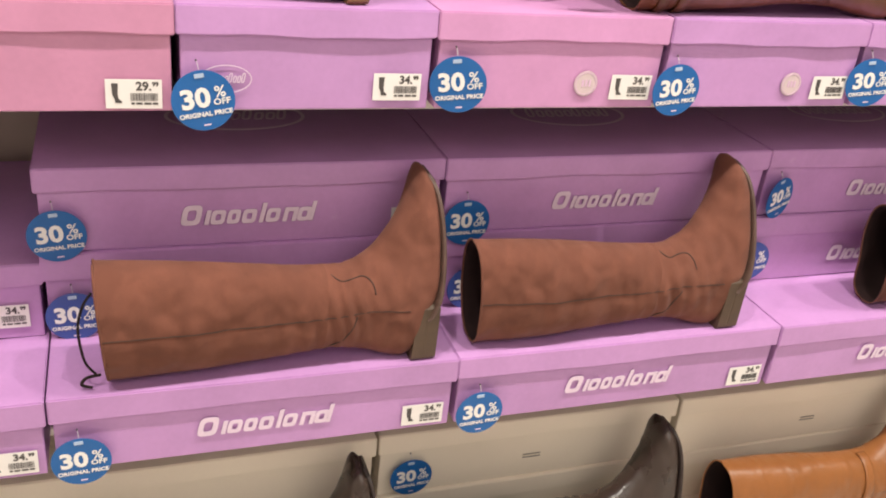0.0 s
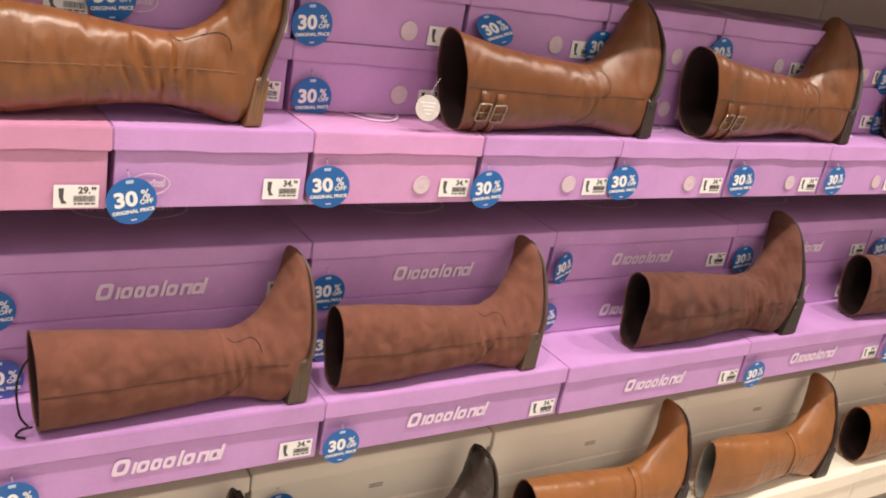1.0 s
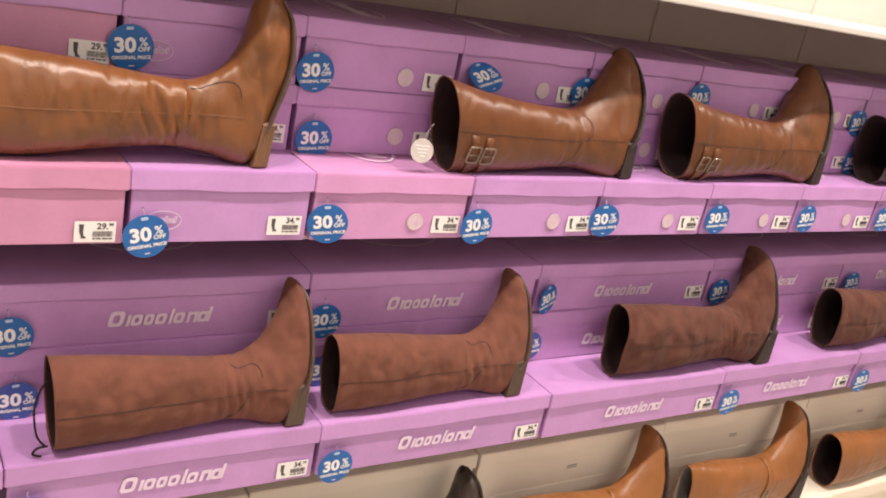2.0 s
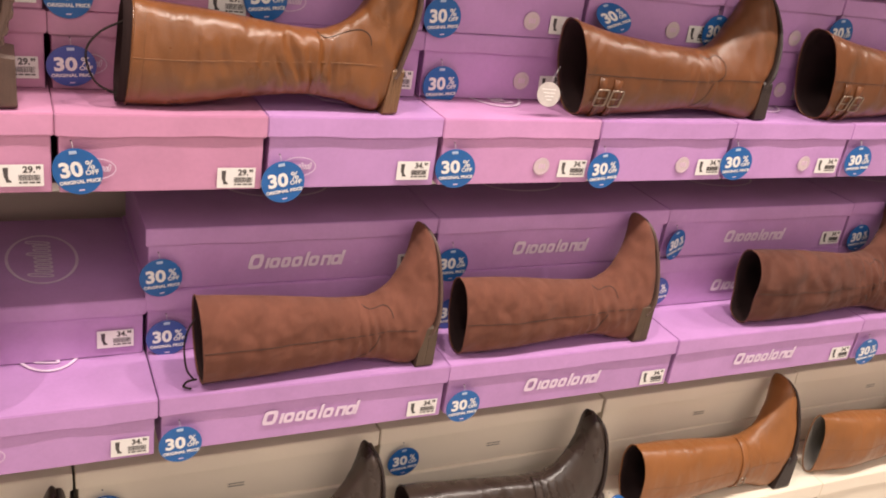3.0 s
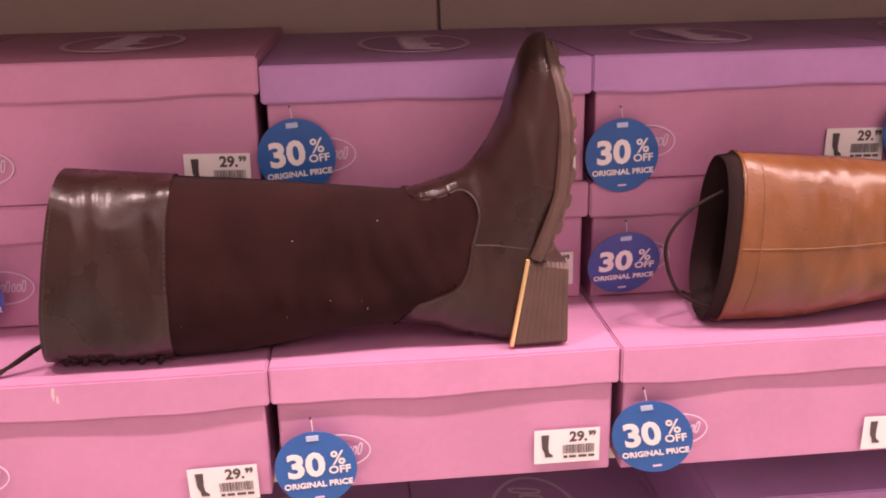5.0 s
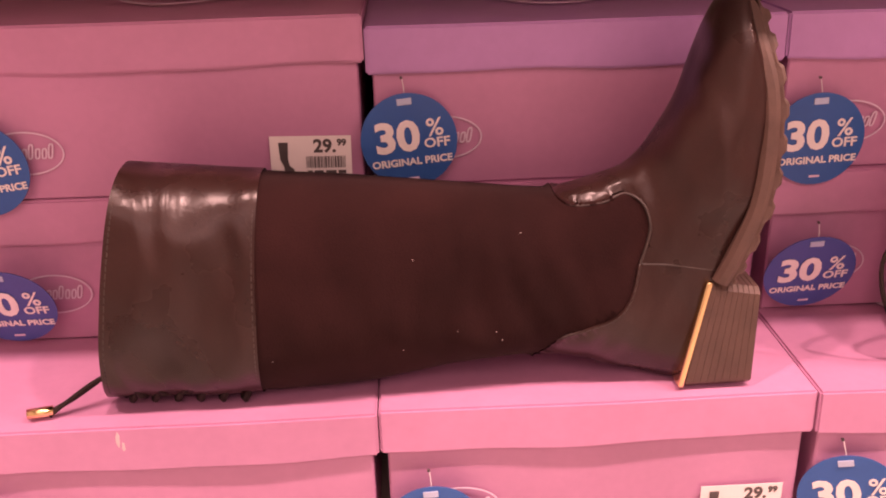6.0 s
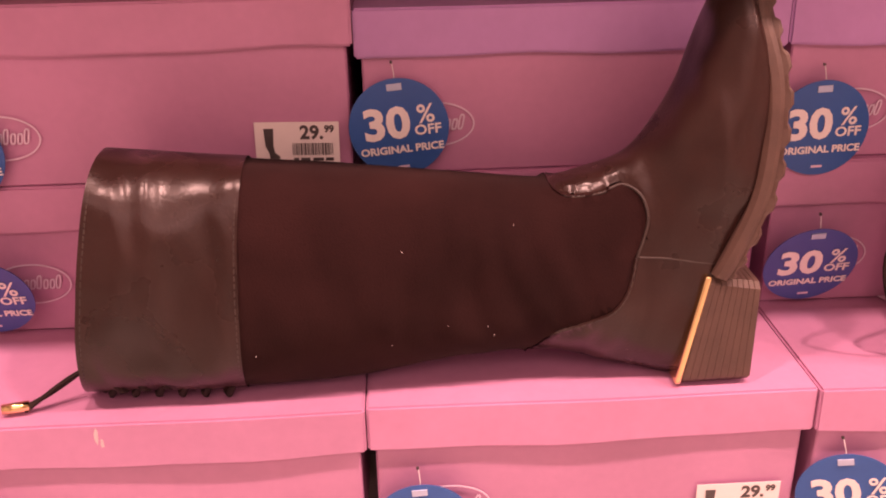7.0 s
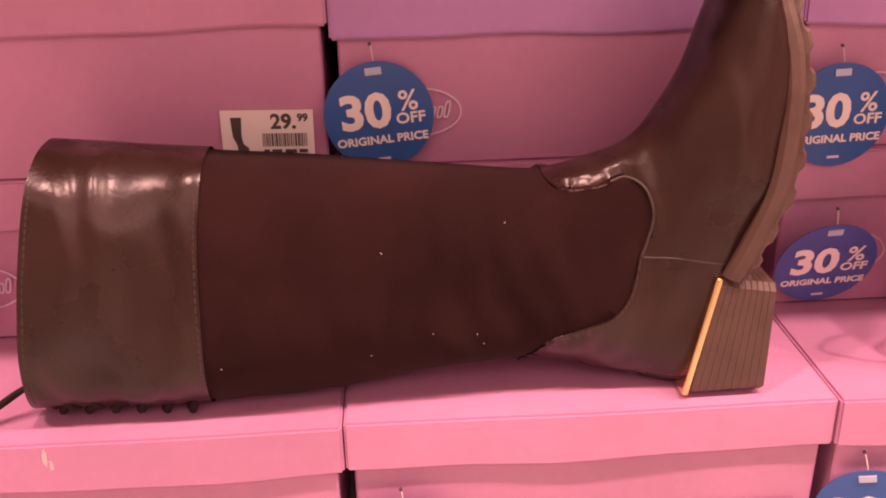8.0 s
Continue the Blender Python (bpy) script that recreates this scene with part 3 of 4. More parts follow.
def sole_band(inner, thick, half, lug=0.0, n=60):
    """The outsole: a band that follows the foot from heel breast to toe, with rounded edges and cleats."""
    rows = spline([(x, z, b) for (x, z), b in zip(inner, half)], n)
    bm = bmesh.new()
    rings = []
    for k, (x, z, b) in enumerate(rows):
        d = rows[min(k + 1, n)][:2] - rows[max(k - 1, 0)][:2]
        d = d / np.linalg.norm(d)
        nx, nz = d[1], -d[0]
        t = thick * (1.0 if k < n - 5 else 1.0 - 0.08 * (k - n + 5))
        if lug and (k // 3) % 2:
            t -= lug
        ring = []
        for u, v in ((-0.25, -0.92), (0.0, -1.0), (0.5, -1.03), (0.86, -1.0), (1.0, -0.9), (1.0, 0.9), (0.86, 1.0), (0.5, 1.03), (0.0, 1.0), (-0.25, 0.92)):
            ring.append(bm.verts.new((x + nx * t * u, v * b, z + nz * t * u)))
        rings.append(ring)
    for a, c in zip(rings, rings[1:]):
        for q in range(10):
            bm.faces.new((a[q], c[q], c[(q + 1) % 10], a[(q + 1) % 10]))
    bm.faces.new(rings[0][::-1])
    bm.faces.new(rings[-1])
    bmesh.ops.recalc_face_normals(bm, faces=bm.faces)
    return bm


def heel_block(low0, low1, up1, up0, half, layers, groove=0.0006):
    """A stacked heel between two edges in x and z: one solid with a shallow groove between its layers."""
    bm = bmesh.new()
    cuts = []
    for k in range(layers):
        cuts += [(k / layers + 0.004, 0.0), ((k + 0.86) / layers, 0.0), ((k + 0.93) / layers, groove)]
    cuts = cuts[:-1] if layers > 1 else [(0.0, 0.0), (1.0, 0.0)]
    cuts[0], cuts[-1] = (0.0, groove * 0.5), (1.0, groove * 0.5)
    rings = []
    for u, g in cuts:
        a, b = Vector(low0).lerp(Vector(low1), u), Vector(up0).lerp(Vector(up1), u)
        c = 0.004
        ring = []
        for p, q, v in ((a, b, -1), (a, b, 1), (b, a, 1), (b, a, -1)):
            d = (q - p).normalized()
            y = v * (half - g)
            pts = [(p + d * (g + c), y), (p + d * g, y - v * c)]
            if (p is a) != (v < 0):
                pts = pts[::-1]
            ring += [bm.verts.new((w[0], yy, w[1])) for w, yy in pts]
        rings.append(ring)
    for r0, r1 in zip(rings, rings[1:]):
        for q in range(8):
            bm.faces.new((r0[q], r0[(q + 1) % 8], r1[(q + 1) % 8], r1[q]))
    bm.faces.new(rings[0][::-1])
    bm.faces.new(rings[-1])
    bmesh.ops.recalc_face_normals(bm, faces=bm.faces)
    return bm


def buckle_frame(w, h, r):
    pts = []
    for cx, cz, a0 in ((w / 2, h / 2, 0), (-w / 2, h / 2, 90), (-w / 2, -h / 2, 180), (w / 2, -h / 2, 270)):
        for k in range(4):
            a = radians(a0 + 30 * k)
            pts.append((cx * 0.75 + 0.12 * w * math.cos(a), 0, cz * 0.75 + 0.12 * h * math.sin(a)))
    bm = tube(pts, r, 8, closed=True)
    tube([(-w * 0.42, -0.0012, 0), (w * 0.42, -0.0012, 0)], r * 0.7, 6, bm=bm)
    return bm


def strap_over(shell, i0, i1, j0, j1, grow):
    return shell.piece(lambda i, j, x, z: i0 <= i < i1 and j0 <= j < j1, grow)


def thicken(ob, t):
    mod = ob.modifiers.new("thickness", "SOLIDIFY")
    mod.thickness, mod.offset = t, 1.0
    return ob


def scaled(stations, k):
    return [tuple(v * k for v in row) for row in stations]


BLACK_ST = [(-0.415, 0.163, -0.444, 0.003, 0.050), (-0.342, 0.156, -0.355, 0.001, 0.048), (-0.262, 0.149, -0.268, 0.004, 0.044), (-0.192, 0.141, -0.200, 0.015, 0.040),
            (-0.140, 0.136, -0.135, 0.018, 0.037), (-0.112, 0.142, -0.090, 0.006, 0.036), (-0.087, 0.152, -0.042, 0.0, 0.035), (-0.069, 0.173, -0.034, 0.060, 0.036),
            (-0.056, 0.196, -0.024, 0.100, 0.039), (-0.049, 0.219, -0.013, 0.135, 0.040), (-0.042, 0.239, -0.010, 0.170, 0.039), (-0.035, 0.254, -0.011, 0.205, 0.034),
            (-0.028, 0.261, -0.018, 0.236, 0.022), (-0.021, 0.262, -0.020, 0.256, 0.006)]
TAN_ST = [(-0.416, 0.157, -0.427, 0.003, 0.047), (-0.350, 0.151, -0.355, 0.004, 0.046), (-0.287, 0.144, -0.283, 0.014, 0.043), (-0.203, 0.132, -0.200, 0.023, 0.038),
          (-0.141, 0.127, -0.150, 0.024, 0.036), (-0.112, 0.134, -0.100, 0.016, 0.036), (-0.090, 0.147, -0.035, 0.003, 0.035), (-0.070, 0.168, -0.012, 0.070, 0.036),
          (-0.057, 0.192, -0.004, 0.100, 0.038), (-0.050, 0.215, 0.005, 0.132, 0.040), (-0.045, 0.238, 0.013, 0.168, 0.039), (-0.039, 0.258, 0.014, 0.206, 0.036),
          (-0.031, 0.272, 0.009, 0.240, 0.029), (-0.021, 0.279, -0.003, 0.267, 0.014)]
SUEDE_ST = [(-0.445, 0.156, -0.435, 0.004, 0.050), (-0.345, 0.149, -0.340, 0.006, 0.047), (-0.243, 0.139, -0.235, 0.013, 0.041), (-0.160, 0.131, -0.165, 0.018, 0.036),
            (-0.128, 0.133, -0.120, 0.014, 0.035), (-0.098, 0.150, -0.050, 0.002, 0.034), (-0.072, 0.177, -0.022, 0.072, 0.035), (-0.056, 0.201, -0.012, 0.104, 0.037),
            (-0.046, 0.222, -0.008, 0.142, 0.038), (-0.041, 0.237, -0.007, 0.178, 0.036), (-0.036, 0.248, -0.009, 0.212, 0.033), (-0.031, 0.256, -0.013, 0.236, 0.025), (-0.026, 0.258, -0.020, 0.252, 0.009)]
BUCKLE_ST = [(-0.461, 0.170, -0.432, 0.000, 0.050), (-0.373, 0.150, -0.370, 0.001, 0.049), (-0.268, 0.136, -0.268, 0.007, 0.044), (-0.180, 0.130, -0.190, 0.014, 0.038),
             (-0.145, 0.133, -0.120, 0.012, 0.036), (-0.115, 0.150, -0.024, 0.001, 0.035), (-0.084, 0.180, -0.012, 0.072, 0.036), (-0.056, 0.206, 0.005, 0.110, 0.038),
             (-0.037, 0.230, 0.016, 0.150, 0.039), (-0.022, 0.249, 0.020, 0.190, 0.036), (-0.010, 0.260, 0.017, 0.225, 0.028), (-0.002, 0.265, 0.011, 0.250, 0.016), (0.003, 0.266, 0.007, 0.260, 0.005)]


def sole_path(stations, first):
    """Where the sole meets the foot, from the heel breast to the toe."""
    return [(r[2], r[3]) for r in stations[first:]], [r[4] * 0.98 + 0.002 for r in stations[first:]]


def riding_boot(x, y, z, lean=0.0):
    st = BLACK_ST
    boot = thing("riding_boot", "dark brown riding boot with leather cuff and gold heel strip", "boot", pose(x, y, z, 0, lean, 0), "display boots")
    sh = Shell(st, 208, 104, 1, crease=0.0005, wobble=0.0018, slouch=0.0036, flat_from=5.3)
    edge = curve_line([(-0.139, 0.1365), (-0.129, 0.1315), (-0.110, 0.1335), (-0.094, 0.1385), (-0.0835, 0.1335), (-0.079, 0.120), (-0.081, 0.107), (-0.085, 0.094)], 42)
    back = curve_line([(-0.085, 0.094), (-0.090, 0.071), (-0.101, 0.056), (-0.121, 0.046), (-0.138, 0.037), (-0.158, 0.012)], 24)
    sh.snap(edge + back[1:])
    foot = [(-0.139, 0.16)] + edge + back[1:] + [(0.1, -0.1), (0.1, 0.4), (-0.139, 0.4)]
    cuff = int(208 * 1.20 / 13)
    part("cuff", sh.piece(lambda i, j, px, pz: i < cuff, 0.0016), BLACK_LEATHER, boot, "smooth dark leather cuff", True)
    part("shaft", sh.piece(lambda i, j, px, pz: i >= cuff - 1 and not inside(px, pz, foot)), BLACK_SUEDE, boot, "matt dark stretch suede shaft", True)
    upper = part("foot", sh.piece(lambda i, j, px, pz: i > 42 and inside(px, pz, foot), 0.0010, True), BLACK_LEATHER, boot, "dark leather foot", True)
    part("lining", sh.lining(48, 0.006), LINING, boot, smooth=True)
    part("edge_fold", sh.seam(edge[14:], 0.0011, 0.0004), BLACK_SUEDE, upper, smooth=True)
    part("piping", sh.seam(edge[5:], 0.0009, 0.0012), GREY_STITCH, upper, smooth=True)
    part("edge_fold", sh.seam(back[:-5], 0.0013, 0.0006), BLACK_LEATHER, upper, smooth=True)
    part("stitching", sh.seam(back[:-6], 0.0005, 0.0018, 0.0032, True), GREY_STITCH, upper)
    part("piping", sh.seam([(-0.085, 0.094), (-0.062, 0.092), (-0.036, 0.0885)], 0.0009), GREY_STITCH, upper, smooth=True)
    ring = [tuple(sh.grid[cuff, j]) for j in range(1, 52)]
    part("stitching", sh.seam([(p[0] - 0.002, p[2]) for p in ring], 0.0005, 0.0014, 0.0034, True), GREY_STITCH, boot)
    rim = [tuple(sh.grid[1, j]) for j in range(1, 52)]
    part("stitching", sh.seam([(p[0], p[2]) for p in rim], 0.0006, 0.0014, 0.0034, True), GREY_STITCH, boot)
    inner, half = sole_path(st, 6)
    inner, half = [(-0.031, 0.081)] + inner[2:], half[1:]
    part("welt", sole_band([(p[0] - 0.004, p[1]) for p in inner], 0.0085, [h + 0.0025 for h in half]), RUBBER, boot, smooth=False)
    part("outsole", sole_band([(p[0] + 0.0035, p[1]) for p in inner], 0.0062, [h + 0.0020 for h in half], 0.003), RUBBER, boot, "lugged brown rubber outsole")
    part("heel", heel_block((-0.0500, 0.0005), (-0.004, 0.0015), (-0.0045, 0.074), (-0.0370, 0.079), 0.037, 9, 0.0003), RUBBER, boot, "ridged brown rubber heel block")
    part("gold_strip", slab(-0.0021, 0.0021, -0.0382, 0.0382, 0.003, 0.083, 0.0016, 3), GOLD, boot, "polished gold heel strip", True, m=pose(-0.0533, 0, -0.001, 0, 10.0, 0))
    r = random.Random(5)
    bm = bmesh.new()
    for _ in range(7):
        lx, lz = r.uniform(-0.35, -0.16), r.uniform(0.04, 0.13)
        ly = sh.front_y(lx, lz) - 0.0006
        a = r.uniform(0, 3.1)
        dx, dz = r.uniform(0.0004, 0.0014) * math.cos(a), r.uniform(0.0004, 0.0014) * math.sin(a)
        tube([(lx, ly, lz), (lx + dx, ly, lz + dz)], 0.00015, 4, bm=bm)
    part("lint", bm, TAG_WHITE, boot, "specks of white lint")["kind"] = "stuff"
    # lacing along the back of the cuff and its loose cord end
    lace = []
    for k in range(44):
        u = k / 43
        lace.append((-0.436 + 0.092 * u, -0.020 + 0.007 * math.sin(u * 38), 0.010 + 0.006 * math.cos(u * 38) - 0.004 * u))
    part("lacing", tube(lace, 0.0026, 7), CORD, boot, smooth=True)
    part("lacing", tube([(p[0] + 0.004, p[1] - 0.004, 0.020 - p[2] + 0.004) for p in lace], 0.0024, 7), CORD, boot, smooth=True)
    end = curve_line([(-0.436, -0.014, 0.026), (-0.450, -0.020, 0.018), (-0.466, -0.026, 0.009), (-0.480, -0.032, 0.0035)], 16)
    part("cord", tube(end, 0.0017, 7), CORD, boot, smooth=True)
    part("cord", tube([(p[0], p[1] - 0.003, p[2] - 0.0015 + 0.004 * math.sin(k * 0.2)) for k, p in enumerate(end)], 0.0016, 7), CORD, boot, smooth=True)
    part("cord_tip", tube([(-0.478, -0.0325, 0.0045), (-0.494, -0.036, 0.0045)], 0.0036, 10), GOLD, boot, "gold metal cord tip", True)
    return boot


RINGS = 126
# how the seam over the instep runs from the front of the ankle
ANKLE_PATCH = ((-0.005, -0.002), (0.016, -0.014), (0.044, -0.006), (0.060, -0.020), (0.057, -0.040), (0.044, -0.054))
TONGUE = ((0.002, -0.003), (0.018, -0.010), (0.044, -0.005), (0.055, -0.013), (0.058, -0.026))
TONGUE_LONG = ((-0.004, -0.002), (0.010, -0.008), (0.040, 0.002), (0.064, 0.008), (0.077, 0.000), (0.079, -0.014))


def plain_boot(x, y, z, name, label, st, skin, heel_mat, sole_mat, seed, size=1.0, lean=0.0, lining=LINING, seam_mat=STITCH, heel_x=(-0.044, 0.001, 0.0, -0.026), heel_z=0.084, heel_layers=2, heel_from=5,
               loop=0.0, band=False, straps=0, ankle_strap=False, crease=0.0016, slouch=0.0025, long=1.0, vamp=None, mouth=1.0, splay=0.0):
    """A long boot with side seam, stitched ankle patch, sole and stacked heel, lying on its back."""
    st = [(r[0] * long, r[1], r[2] * long, r[3], r[4]) for r in scaled(st, size)]
    st[0] = st[0][:4] + (st[0][4] * mouth,)
    boot = thing(name, label, "boot", pose(x, y, z, 0, lean, 0), "display boots")
    n = len(st) - 1
    sh = Shell(st, RINGS, 44, seed, crease=crease, slouch=slouch, flat_from=heel_from - 0.7)
    split = int(RINGS * (heel_from - 2.0) / n)
    part("shaft", sh.piece(lambda i, j, px, pz: i < split), skin, boot, smooth=True)
    foot = part("foot", sh.piece(lambda i, j, px, pz: i >= split, 0.0, True), skin, boot, smooth=True)
    part("lining", sh.lining(50, 0.0045), lining, boot, "dark fabric lining" if lining is LINING else "pale grey fabric lining", True)
    # rim roll
    part("rim", tube([tuple(p) for p in sh.grid[0]], 0.0016, 6, closed=True), skin, boot, smooth=True)
    top = (st[0][0] * 0.5 + st[0][2] * 0.5, st[0][1] * 0.5 + st[0][3] * 0.5)
    mid = ((st[3][0] + st[3][2]) / 2, (st[3][1] + st[3][3]) / 2 + 0.004)
    heel = (st[heel_from][2] - 0.004, st[heel_from][3] + 0.078 * size)
    part("side_seam", sh.seam(curve_line([top, ((top[0] + mid[0]) / 2, (top[1] + mid[1]) / 2), mid, ((mid[0] + heel[0]) / 2, (mid[1] + heel[1]) / 2 + 0.002), heel], 40), 0.0006, 0.0004), seam_mat, boot, smooth=True)
    f = st[heel_from - 2]
    vamp = curve_line([(f[0] + dx, f[1] + dz) for dx, dz in vamp or ANKLE_PATCH], 24)
    if not ankle_strap:
        part("vamp_seam", sh.seam(vamp, 0.0008, 0.0005), STITCH, foot, smooth=True)
    if not band and not ankle_strap:
        part("heel_seam", sh.seam(curve_line([(f[0] + 0.034, f[1] - 0.056), (f[0] + 0.020, f[1] - 0.086), (f[0] - 0.006, f[1] - 0.106)], 14), 0.0008, 0.0005), seam_mat, foot, smooth=True)
    inner, half = sole_path(st, heel_from)
    inner[0] = (inner[0][0] + (inner[1][0] - inner[0][0]) * 0.8, inner[1][1] - 0.008)
    part("outsole", sole_band([(p[0] - 0.001, p[1]) for p in inner], 0.0046 * size, [h + 0.0015 for h in half]), sole_mat, boot, "thin dark outsole")
    h0, h1, h2, h3 = [v * size for v in heel_x]
    hz = heel_z * size
    part("heel", heel_block((h0, 0.0), (h1, 0.001), (h2, hz), (h3, hz), 0.035 * size, heel_layers, 0.0005), heel_mat, boot, "low stacked heel")
    if band:
        ring0 = [Vector(p) for p in sh.grid[0]]
        c = sum(ring0, Vector()) / len(ring0)
        bm = bmesh.new()
        rows = [[bm.verts.new(c + (p - c) * k + Vector((dx, 0, 0))) for p in ring0] for k, dx in ((0.985, 0.004), (0.965, -0.014), (0.945, -0.014), (0.93, 0.004))]
        for r0, r1 in zip(rows, rows[1:]):
            for j in range(len(ring0)):
                k = (j + 1) % len(ring0)
                bm.faces.new((r0[j], r0[k], r1[k], r1[j]))
        part("rim_stitching", sh.seam([(sh.grid[3, j][0], sh.grid[3, j][2]) for j in range(3, 21)], 0.0005, 0.0006, 0.0036, True), TAN_STITCH, boot)
        part("inner_cuff", bm, LINING, boot, "dark fabric cuff inside the opening", True)
    if loop:
        zt, zb, xo = top[1] + 0.045, top[1] - 0.062, top[0] - 0.008
        part("cord", tube(curve_line([(xo, -0.01, zt), (xo - 0.020 * loop, -0.015, zt - 0.016), (xo - 0.032 * loop, -0.018, top[1]), (xo - 0.024 * loop, -0.02, zb + 0.02), (xo - 0.002, -0.02, zb)], 24), 0.0017, 6), CORD, boot, smooth=True)
        if loop < 1:
            part("pull_tab", tube(curve_line([(xo + 0.004, -0.02, 0.016), (xo - 0.012, -0.024, 0.016), (xo - 0.018, -0.026, 0.008), (xo - 0.006, -0.028, 0.004)], 18), 0.0022, 8, flat=0.5), CORD, boot, "dark pull tab", True)
    for k in range(straps):
        i0 = 5 + 4 * k
        band_ob = thicken(part("strap", strap_over(sh, i0, i0 + 2, 11, 24, 0.0016), skin, boot, "narrow leather strap", True), 0.002)
        p = sh.grid[i0 + 1, 14]
        part("buckle", buckle_frame(0.025, 0.033, 0.0018), NICKEL, band_ob, "aged metal buckle", True, m=pose(p[0], p[1] - 0.0055, p[2], 18, 0, 0))
    if ankle_strap:
        i0 = int(RINGS * (heel_from - 2.1) / n)
        band_ob = thicken(part("ankle_strap", strap_over(sh, i0, i0 + 4, 0, 24, 0.0012), skin, boot, "narrow leather ankle strap", True), 0.0018)
        p = sh.grid[i0 + 2, 14]
        part("buckle", buckle_frame(0.016, 0.024, 0.0015), NICKEL, band_ob, "small metal buckle", True, m=pose(p[0], p[1] - 0.0045, p[2], 10, 0, 0))
    # the foot falls back a little towards the wall
    if splay:
        for ob in boot.children_recursive:
            if ob.name.startswith("buckle"):
                continue
            for v in ob.data.vertices:
                reach = min(1.0, max(0.0, (v.co.x - st[heel_from - 2][0] + 0.05) / 0.09))
                rise = max(0.0, v.co.z - 0.09) * reach
                v.co.y += splay * rise
                v.co.z -= min(0.28 * splay, 0.075) * rise
    return boot


HIGH_TOP, MID_TOP, LOW_TOP = HIGH + STEP, MID + MSTEP, LOW + LSTEP
riding_boot(-0.208, 0.042, HIGH_TOP + 0.001)
plain_boot(0.359, 0.044, HIGH_TOP, "tan_boot", "tan leather knee boot with creased ankle, lying on boxes", TAN_ST, TAN_LEATHER, STACKED, RUBBER, 2, seam_mat=TAN_STITCH, loop=1.6, band=True, crease=0.0042, slouch=0.005, heel_from=6, heel_layers=4, heel_x=(-0.031, -0.006, 0.0, -0.020), heel_z=0.076, vamp=TONGUE_LONG, mouth=0.74, splay=0.05)
plain_boot(1.142, 0.042, HIGH_TOP, "buckle_boot", "cognac leather riding boot with two buckled straps", BUCKLE_ST, COGNAC, DARK_RUBBER, DARK_RUBBER, 3, straps=2, heel_x=(-0.022, 0.008, 0.003, -0.020), heel_z=0.078, splay=0.42)
plain_boot(1.765, 0.042, HIGH_TOP, "buckle_boot", "cognac leather riding boot with two buckled straps", BUCKLE_ST, COGNAC, DARK_RUBBER, DARK_RUBBER, 24, straps=2, heel_x=(-0.022, 0.008, 0.003, -0.020), heel_z=0.078, size=1.07, splay=0.45)
plain_boot(2.470, 0.048, HIGH_TOP, "black_boot", "black leather knee boot on the upper boxes", BUCKLE_ST, BLACK_LEATHER, DARK_RUBBER, DARK_RUBBER, 5, size=1.03)

plain_boot(-0.262, -0.018, MID_TOP, "taupe_boot", "grey taupe suede knee boot with a side buckle", SUEDE_ST, TAUPE_SUEDE, DARK_RUBBER, DARK_RUBBER, 6, vamp=TONGUE, crease=0.0022, straps=1, heel_x=(-0.044, -0.010, -0.012, -0.034), splay=0.37)
plain_boot(0.472, -0.016, MID_TOP, "suede_boot", "brown suede knee boot with khaki heel", SUEDE_ST, BROWN_SUEDE, OLIVE_HEEL, RUBBER, 7, vamp=TONGUE, long=0.98, crease=0.0022, heel_x=(-0.046, -0.012, -0.011, -0.041), loop=0.55, splay=0.37)
plain_boot(0.958, -0.012, MID_TOP, "suede_boot", "brown suede knee boot with khaki heel", SUEDE_ST, BROWN_SUEDE, OLIVE_HEEL, RUBBER, 8, vamp=TONGUE, crease=0.0022, mouth=0.8, heel_x=(-0.046, -0.012, -0.011, -0.041), splay=0.37)
plain_boot(1.733, -0.010, MID_TOP, "suede_boot", "dark brown suede knee boot with soft folds", SUEDE_ST, DARK_BROWN_SUEDE, DARK_RUBBER, DARK_RUBBER, 9, size=1.12, long=1.05, crease=0.005, slouch=0.008, mouth=0.7, splay=0.37)
plain_boot(2.48, 0.002, MID_TOP, "suede_boot", "dark brown suede knee boot with soft folds", SUEDE_ST, DARK_BROWN_SUEDE, DARK_RUBBER, DARK_RUBBER, 10, size=1.1, crease=0.005, slouch=0.008, mouth=0.7, splay=0.37)

for bx, seed in ((-0.16, 11), (0.402, 12), (0.918, 13)):
    plain_boot(bx, -0.040, LOW_TOP, "glossy_boot", "glossy dark brown leather knee boot on cream boxes", SUEDE_ST, SHINY, DARK_RUBBER, DARK_RUBBER, seed, size=1.05, crease=0.004, ankle_strap=True, splay=0.2)
for bx, seed in ((1.495, 14), (2.055, 15), (2.66, 16)):
    plain_boot(bx - 0.01, -0.040, LOW_TOP, "ankle_strap_boot", "orange tan leather knee boot with an ankle strap", SUEDE_ST, ORANGE, DARK_RUBBER, DARK_RUBBER, seed, size=1.10, ankle_strap=True,
               lining=PALE_LINING if seed == 15 else LINING, crease=0.001, seam_mat=TAN_STITCH, long=0.97, splay=0.3, mouth=0.45 if seed == 15 else 0.8)


